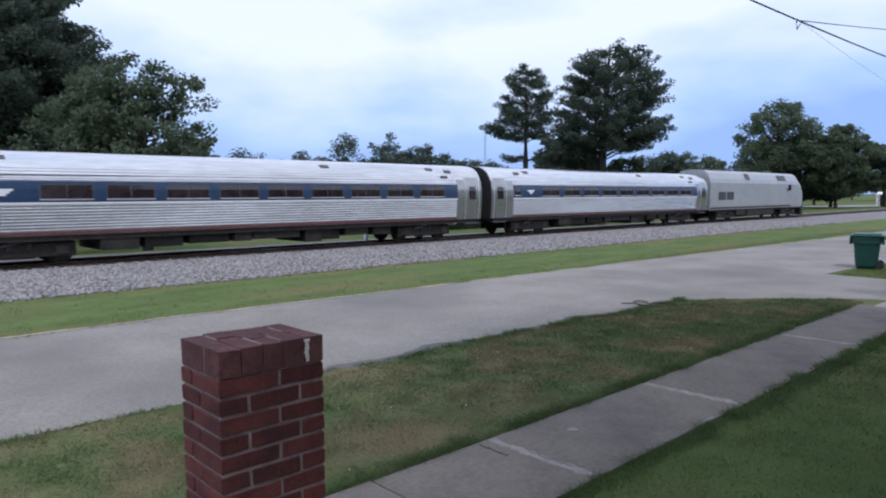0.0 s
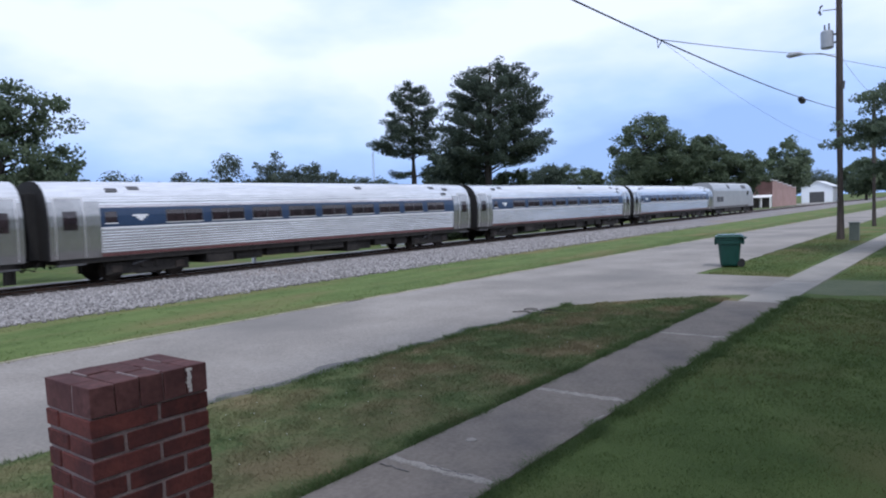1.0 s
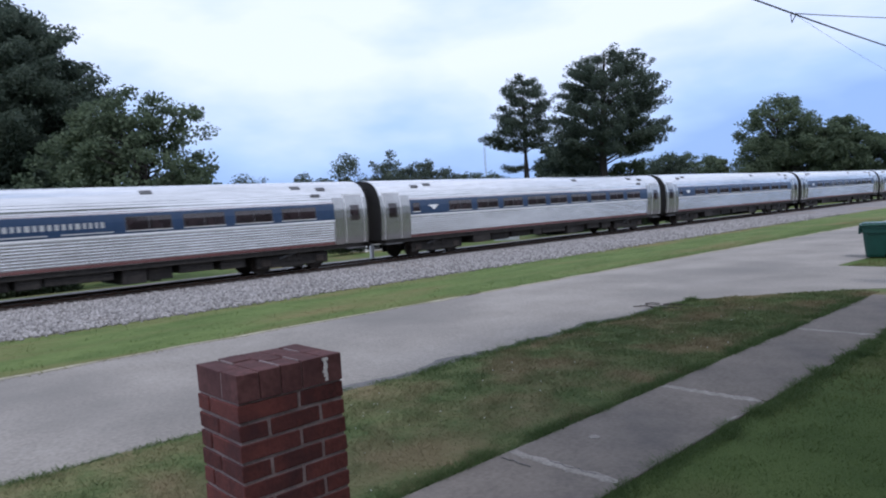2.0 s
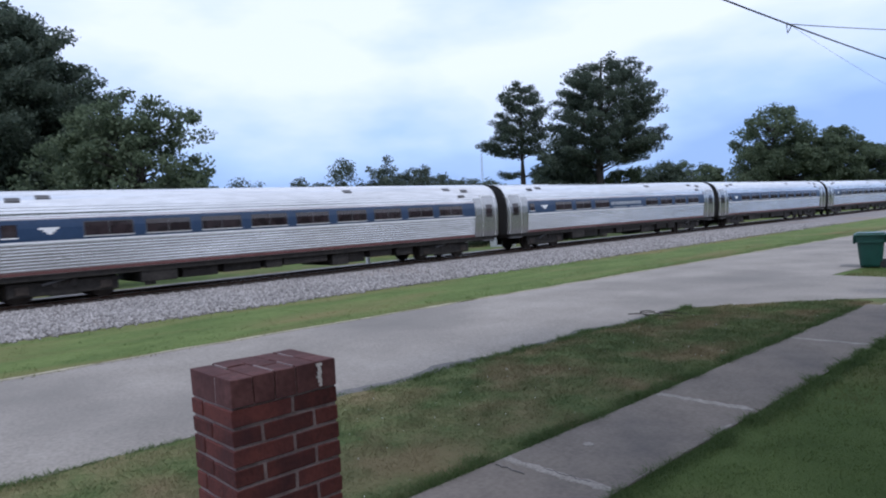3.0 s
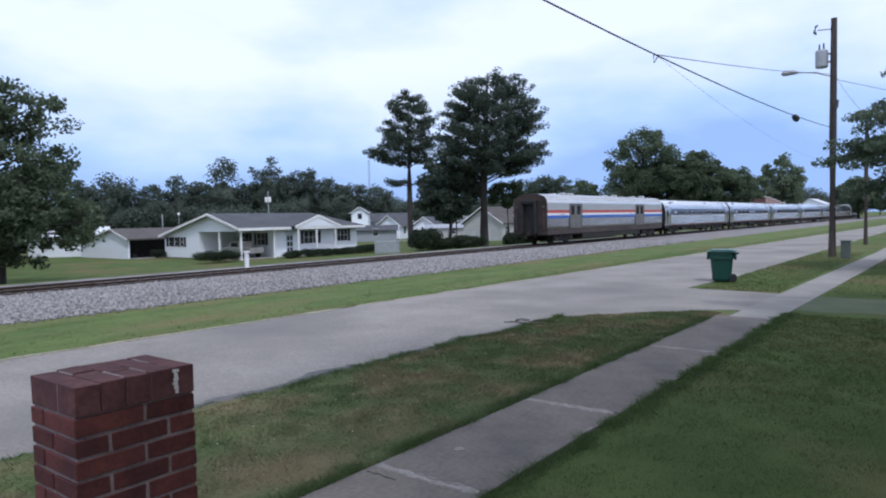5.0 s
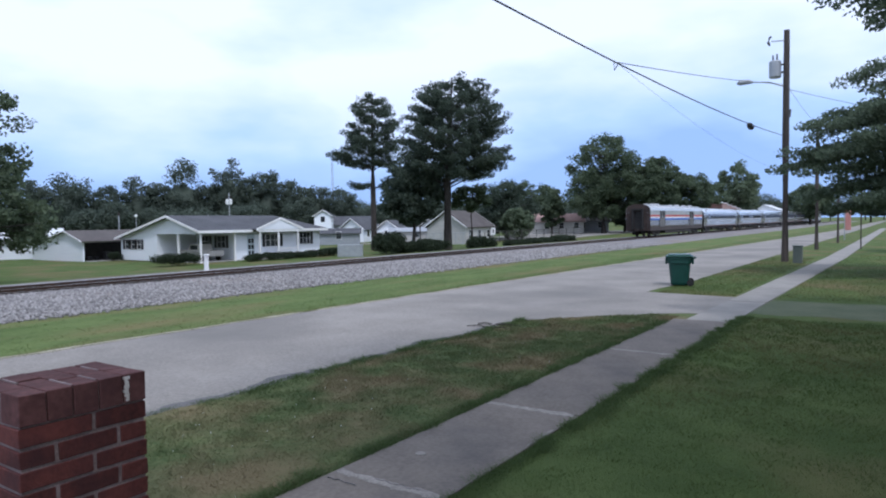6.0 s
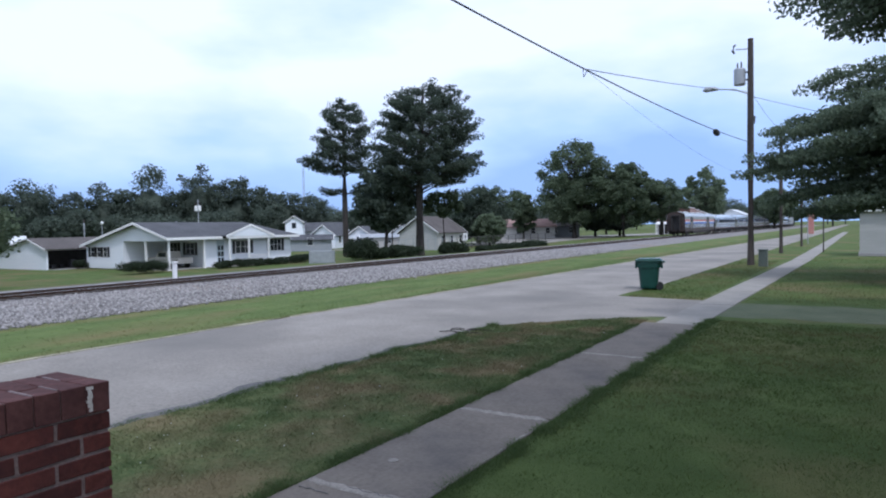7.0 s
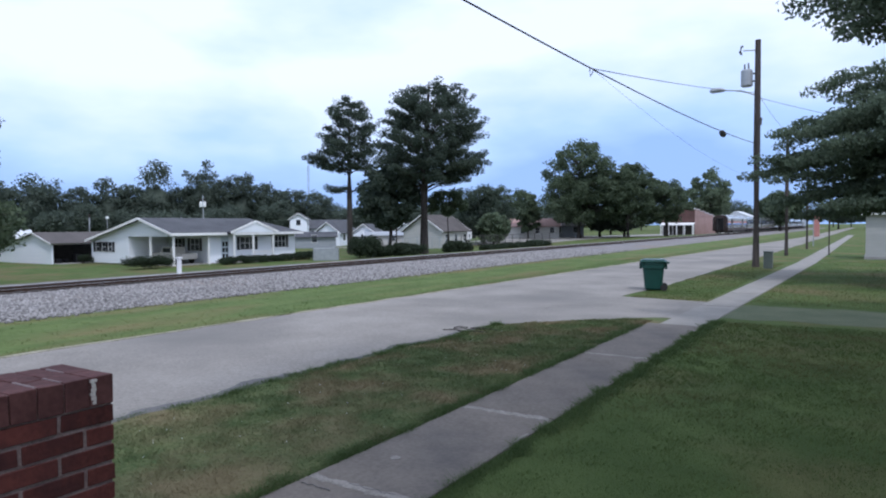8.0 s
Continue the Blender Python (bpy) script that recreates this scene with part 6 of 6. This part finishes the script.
def brick_store():
    t = thing("brick_store", pose(-41.0, 160.0, -0.4), "old brick store with a white shopfront and pink side wall", "shop")
    w, d = 7.2, 26.0
    part("wall", boxes((0, w, 0.2, d, -0.3, 4.6)), M_PINKWALL, t, "faded pink side wall")
    part("front_wall", boxes((-0.05, w + 0.05, 0.0, 0.196, 3.0, 6.2)), M_BRICKWALL, t, "dark red brick upper front")
    part("coping", boxes((-0.15, w + 0.15, -0.1, 0.4, 6.2, 6.4)), M_TRIM, t, "white parapet coping")
    for k in range(5):
        y0 = 0.4 + k * 5.1
        z = 6.1 - 0.35 * k
        part("parapet_step", boxes((w - 0.2, w + 0.06, y0, y0 + 5.09, 4.55, z)), M_PINKWALL, t)
        part("coping", boxes((w - 0.3, w + 0.15, y0, y0 + 5.09, z, z + 0.14)), M_TRIM, t, "white parapet coping")
    part("awning", slab(bmesh.new(), [(-0.1, -1.6, 2.5), (w + 0.1, -1.6, 2.5), (w + 0.1, 0.0, 3.0), (-0.1, 0.0, 3.0)], 0.12), M_TRIM, t, "white sloping awning")
    for k in range(5):
        x = 0.1 + k * (w - 0.2) / 4
        part("column", boxes((x - 0.1, x + 0.1, -1.55, -1.35, -0.1, 2.5)), M_TRIM, t, "white awning column")
    part("shopfront", boxes((0, w, 0.02, 0.19, -0.2, 2.98)), M_INSIDE, t, "dim shop window")
    for k in range(4):
        part("mullion", boxes((k * 2.3, k * 2.3 + 0.25, -0.05, 0.01, -0.2, 2.98)), M_TRIM, t)


brick_store()


def white_building():
    t = thing("warehouse", pose(-36.5, 232.0, -0.3), "white building with a pale metal roof beyond the store", "warehouse")
    part("wall", boxes((-4.2, 4.2, 0, 14, -0.3, 4.8)), M_SIDING, t)
    for s in (-1, 1):
        q = [(s * 4.5, -0.4, 4.7), (s * 4.5, 14.4, 4.7), (s * 0.01, 14.4, 6.6), (s * 0.01, -0.4, 6.6)]
        part("roof", slab(bmesh.new(), q[::s], 0.15), M_METALROOF, t)
    g = bmesh.new()
    prism(g, [(-4.2, 4.804), (4.2, 4.804), (0, 6.58)], 0.0, 0.15, "y")
    part("gable_wall", g, M_SIDING, t)
    part("door", boxes((-2, 2, -0.04, 0.0, -0.2, 3.4)), M_DGREY, t, "dark loading door")


white_building()


def roadside_shed():
    t = thing("shed", pose(-0.25, 51.0, 0), "small beige roadside building with an overhanging flat roof", "shed")
    part("wall", boxes((0, 4.6, 0, 4.0, -0.1, 2.85)), M_BEIGE, t, "beige clad wall")
    part("roof", boxes((-0.25, 4.9, -0.3, 4.3, 2.85, 3.1), bevel=0.02), M_TRIM, t, "pale flat roof edge")
    part("base", boxes((-0.06, 4.66, -0.06, 4.06, -0.1, 0.18)), M_SLAB, t)
    part("door", boxes((1.6, 2.5, -0.03, 0.0, 0.1, 2.15)), M_DGREY, t, "dark door")


roadside_shed()


def red_sign():
    t = thing("sign", pose(-4.9, 78.0, 0), "faded red upright banner sign by the street", "sign")
    part("pole", rod([(0, 0, -0.2), (0, 0, 3.4)], 0.04), M_GALV, t)
    bm = boxes((0.06, 0.55, -0.03, 0.03, 1.0, 3.3), bevel=0.02)
    part("banner", bm, M_SIGNRED, t, "faded red cloth")


red_sign()


# ---- poles and wires ----
def utility_pole(x, y, h, r, label, kit=True):
    t = thing("utility_pole", pose(x, y, 0), label, "utility pole")
    part("pole", rod([(0, 0, -0.3), (0, 0, h * 0.5), (0.02, 0, h)], [r, r * 0.86, r * 0.7], 14), M_POLE, t, "weathered brown wooden pole")
    if kit:
        part("street_lamp_arm", rod([(0, 0, 9.2), (-0.8, -0.12, 9.52), (-1.7, -0.27, 9.62)], 0.035), M_GALV, t, "curved grey lamp arm")
        bm = bmesh.new()
        tube(bm, [(-1.55, -0.25, 9.60), (-1.75, -0.28, 9.64), (-2.2, -0.36, 9.63), (-2.35, -0.38, 9.60)], [0.05, 0.12, 0.15, 0.05], 10)
        part("lamp_head", bm, M_GALV, t, "grey cobra-head street lamp")
        bm = bmesh.new()
        tube(bm, [(-0.52, -0.05, 9.72), (-0.52, -0.05, 9.78), (-0.52, -0.05, 10.55), (-0.52, -0.05, 10.62)], [0.26, 0.30, 0.30, 0.24], 16)
        can = part("transformer", bm, M_GALV, t, "grey transformer can")
        for dx, dy in ((-0.12, 0.1), (0.1, -0.1)):
            part("bushing", rod([(-0.52 + dx, -0.05 + dy, 10.6), (-0.52 + dx, -0.05 + dy, 10.95)], [0.05, 0.035], 8), M_DGREY, can)
        part("bracket", boxes((-0.3, -0.05, -0.1, 0.05, 9.95, 10.02), (-0.3, -0.05, -0.1, 0.05, 10.35, 10.42)), M_DGREY, t)
        part("side_arm", rod([(0, 0, 11.62), (-0.72, -0.08, 11.66)], 0.03), M_GALV, t)
        part("insulator", rod([(-0.78, -0.08, 11.45), (-0.86, -0.08, 11.6), (-0.80, -0.08, 11.85), (-0.70, -0.08, 11.92)], [0.05, 0.07, 0.06, 0.04]), M_DGREY, t, "dark pin insulator")
        part("cutout", rod([(0.16, -0.05, 7.6), (0.2, -0.05, 8.0)], 0.07), M_DGREY, t)
        part("ground_wire", rod([(0.14, -0.1, 0.0), (0.11, -0.09, 7.0)], 0.012, 5), M_CABLE, t)
    return t


utility_pole(-5.2, 39.8, 12.15, 0.20, "tall wooden utility pole with transformer and street lamp")
utility_pole(-5.15, 54.8, 9.1, 0.15, "shorter wooden pole along the verge", False)
utility_pole(-4.9, 70.0, 8.0, 0.12, "distant wooden pole along the verge", False)
utility_pole(-2.55, 57.0, 4.2, 0.06, "thin metal post by the pavement", False)


def wire(a, b, sag, r, label):
    pts = [Vector(a).lerp(Vector(b), k / 24) - Vector((0, 0, sag * 4 * (k / 24) * (1 - k / 24))) for k in range(25)]
    return tagged(part("overhead_wire", rod(pts, r, 6), M_CABLE), label, "wire")


wire((-5.35, 39.8, 6.68), (-5.7, -24.0, 7.12), 0.95, 0.016, "thick black cable strung along the verge")
wire((-5.49, 15.3, 5.97), (-5.2, 39.8, 9.35), 0.10, 0.010, "thin wire rising to the pole")
wire((-5.49, 15.3, 5.95), (-5.15, 54.8, 5.6), 1.0, 0.003, "faint thin wire below the cable")
wire((-5.2, 39.8, 9.4), (-5.15, 54.8, 8.9), 0.2, 0.010, "thin wire between the poles")
wire((-5.2, 39.8, 9.1), (6.0, 62.0, 8.6), 0.3, 0.012, "thin wire crossing to the next lot")
wire((-5.1, 54.8, 8.9), (-4.9, 70.0, 7.9), 0.2, 0.012, "thin wire between the poles")


def cable_clamp():
    t = thing("cable_clamp", pose(-5.42, 31.2, 6.30), "dark splice case hanging on the cable", "cable clamp")
    part("case", rod([(0, -0.28, 0.02), (0, -0.2, -0.05), (0, 0.15, -0.09), (0, 0.28, 0.0)], [0.03, 0.12, 0.13, 0.04], 10), M_CABLE, t)
    t2 = thing("cable_loop", pose(-5.49, 15.25, 5.95), "loose loop of wire tied at the cable", "cable clamp")
    part("loop", rod([(0, -0.12, 0.02), (0.05, -0.3, -0.08), (0.02, -0.18, -0.2), (0, 0.05, -0.05), (0, 0.12, 0.03)], 0.012, 6), M_CABLE, t2)


cable_clamp()


def mast():
    x, y = by(43.6, 400)
    t = thing("radio_mast", pose(x, y, 0), "slim distant lattice radio mast", "mast")
    bm = bmesh.new()
    for dx, dy in ((-0.5, 0), (0.5, 0), (0, 0.6)):
        tube(bm, [(dx, dy, -1), (dx, dy, 38)], [0.14, 0.14], 5)
    for k in range(19):
        tube(bm, [(-0.5, 0, 2 * k), (0.5, 0, 2 * k + 2)], [0.06, 0.06], 4)
    part("lattice", bm, M_GALV, t)


mast()


def service_pole():
    x, y = by(51.9, 118)
    t = thing("service_pole", pose(x, y, -1), "thin service pole with two pale cans behind the house", "utility pole")
    part("pole", rod([(0, 0, -0.2), (0, 0, 8.6)], 0.10), M_GALV, t)
    part("crossarm", boxes((-0.75, 0.75, -0.06, 0.06, 7.9, 8.05)), M_POLE, t)
    for dx in (-0.5, 0.35):
        part("transformer", rod([(dx, 0, 6.7), (dx, 0, 6.78), (dx, 0, 7.5), (dx, 0, 7.6)], [0.2, 0.26, 0.26, 0.16], 12), M_TRIM, t, "pale transformer can")


service_pole()


# ---- the porch behind and under the camera; wall and roof unseen, added for shade ----
def porch():
    tagged(part("porch_floor", boxes((-2.16, 3.2, -9.0, 1.36, -0.1, 0.72)), M_SLAB), "plain concrete porch floor", "porch", kind="structure")
    # wall out of view, added to keep sky and sun off the foreground
    w = boxes((3.2, 3.45, -12.0, 2.4, -0.1, 6.2), (3.45, 10.0, 2.15, 2.4, -0.1, 6.2))
    tagged(part("unseen_shade_wall", w, M_BRICKWALL), "plain unseen brick wall behind, added to block sky and sun", "wall", kind="structure")
    # ceiling out of view, added as a further sky blocker
    tagged(part("porch_roof", boxes((0.6, 10.0, -12.0, -0.4, 3.5, 3.7)), M_TRIM), "plain unseen white ceiling, added to shade the foreground", "ceiling", kind="structure")


porch()

# ---- grass blades of the near lawns ----
def blades(name, label, p, material, seed, low=0.012, high=0.024, sheet_z=-0.004):
    rng = np.random.default_rng(seed)
    keep = ~((p[:, 1] > 14.1 + 3.0 * np.clip((p[:, 0] + 7.2) / 2.8, 0, 1) ** 0.85) & (p[:, 1] < 21.5) & (p[:, 0] > -7.6))
    p = p[keep]
    n = len(p)
    d = np.hypot(p[:, 0], p[:, 1])
    h = (low + high * rng.random(n)) * np.clip(d / 8, 0.9, 1.35)
    w = 0.0032 * np.clip(d / 5, 1, 3.5)
    tuft = np.array([noise.noise((q[0] * 2.6, q[1] * 2.6, 7.0 + seed)) for q in p])
    h = h * np.clip(1.0 + 1.2 * tuft, 0.5, 1.5)
    a = rng.random(n) * 6.28
    lean = rng.standard_normal((n, 2)) * 1.1 * h[:, None]
    u = np.stack([np.cos(a), np.sin(a)], 1) * w[:, None]
    v = np.empty((n, 3, 3))
    v[:, 0, :2], v[:, 0, 2] = p - u, sheet_z
    v[:, 1, :2], v[:, 1, 2] = p + u, sheet_z
    v[:, 2, :2], v[:, 2, 2] = p + lean, h + max(0.0, sheet_z)
    me = bpy.data.meshes.new(name)
    me.vertices.add(3 * n)
    me.vertices.foreach_set("co", v.ravel())
    me.loops.add(3 * n)
    me.loops.foreach_set("vertex_index", np.arange(3 * n))
    me.polygons.add(n)
    me.polygons.foreach_set("loop_start", np.arange(0, 3 * n, 3))
    me.update(calc_edges=True)
    tagged(place(name, me, material), label, "grass", kind="stuff")


def grass():
    rng = np.random.default_rng(9)

    def sheet(n, x0, x1, y0, y1, near):
        return np.stack([x0 + (x1 - x0) * rng.random(n), y0 + (y1 - y0) * rng.random(n) ** near], 1)

    blades("lawn_grass", "short mown green lawn grass", np.concatenate([
        sheet(120000, -3.10, 4.5, 3.0, 18.5, 1.4), sheet(18000, -3.1, 4.5, 1.45, 3.1, 1.0), sheet(8000, -3.1, -2.2, -9.0, 1.5, 1.0),
        sheet(14000, -2.92, 3.5, 20.5, 48.0, 1.3), sheet(11000, -6.5, -4.15, 21.5, 44, 1.2)]), M_BLADE, 10)
    blades("verge_grass", "thin dry verge grass with straw patches", np.concatenate([sheet(95000, -7.4, -4.4, -2.0, 16.5, 1.2), sheet(20000, -7.4, -4.4, -9.0, -1.9, 1.0)]), M_DRYB, 11, sheet_z=0.012)
    blades("roadside_blades", "mown yellow-green grass beside the street, tinted as sunlit", sheet(60000, -18.4, -13.0, -3.0, 50.0, 1.2), M_STRIPB, 13, sheet_z=0.0)
    ye = -2 + 17 * rng.random(16000)
    edge = np.stack([np.array([edge_x(v) for v in ye]) + 0.14 * np.abs(rng.standard_normal(16000)) - 0.03, ye], 1)
    yl = 1.5 + 14 * rng.random(22000) ** 1.3
    wig = np.array([noise.noise((v * 1.7, 61, 0)) for v in yl])
    left = np.stack([-4.40 + 0.05 * wig - 0.10 * np.abs(rng.standard_normal(22000)) + 0.03, yl], 1)
    yr = 3.0 + 14.5 * rng.random(22000) ** 1.3
    wig = np.array([noise.noise((v * 1.7, 62, 0)) for v in yr])
    right = np.stack([-3.11 + 0.08 * wig + 0.12 * np.abs(rng.standard_normal(22000)) - 0.05, yr], 1)
    blades("edge_grass", "lush unmown grass along street and pavement edges", np.concatenate([edge, left, right]), M_LUSH, 12, 0.02, 0.035)


def clover():
    rng = random.Random(31)
    octa = ((1, 0, 0), (-1, 0, 0), (0, 1, 0), (0, -1, 0), (0, 0, 1), (0, 0, -1))
    tri = ((0, 2, 4), (2, 1, 4), (1, 3, 4), (3, 0, 4), (2, 0, 5), (1, 2, 5), (3, 1, 5), (0, 3, 5))
    verts, faces = [], []
    for k in range(70):
        x, y, r = rng.uniform(-7.2, -4.6), 3 + 11 * rng.random() ** 1.2, rng.uniform(0.004, 0.008)
        b = len(verts)
        verts += [(x + r * q[0], y + r * q[1], 0.045 + r * q[2]) for q in octa]
        faces += [tuple(b + i for i in t) for t in tri]
    tagged(place("clover_flowers", mesh("clover_flowers", verts, faces), M_TRIM), "tiny white clover flowers in the verge", "flowers", kind="stuff")


def twigs():
    rng = random.Random(5)
    t = thing("fallen_twigs", pose(-7.62, 12.85, 0.03), "dark fallen twigs at the street's edge", "twigs")
    for k in range(7):
        a, x, y, L = rng.uniform(-0.5, 0.5), rng.uniform(-0.45, 0.35), rng.uniform(-0.25, 0.3), rng.uniform(0.25, 0.6)
        part("twig", rod([(x, y, 0.0), (x + L * 0.5 * math.cos(a), y + L * 0.5 * math.sin(a), 0.025), (x + L * math.cos(a), y + L * math.sin(a) + 0.04, 0.0)], 0.010, 5), M_BARK, t)


grass()
clover()
twigs()


# ---- motion ----
def motions():
    for car, y in TRAIN:
        walk(car, [(t, pose(RX, y + SPEED * t, RAILZ)) for t in (0.0, 2.0, 4.0, 6.0, 8.0)])


motions()
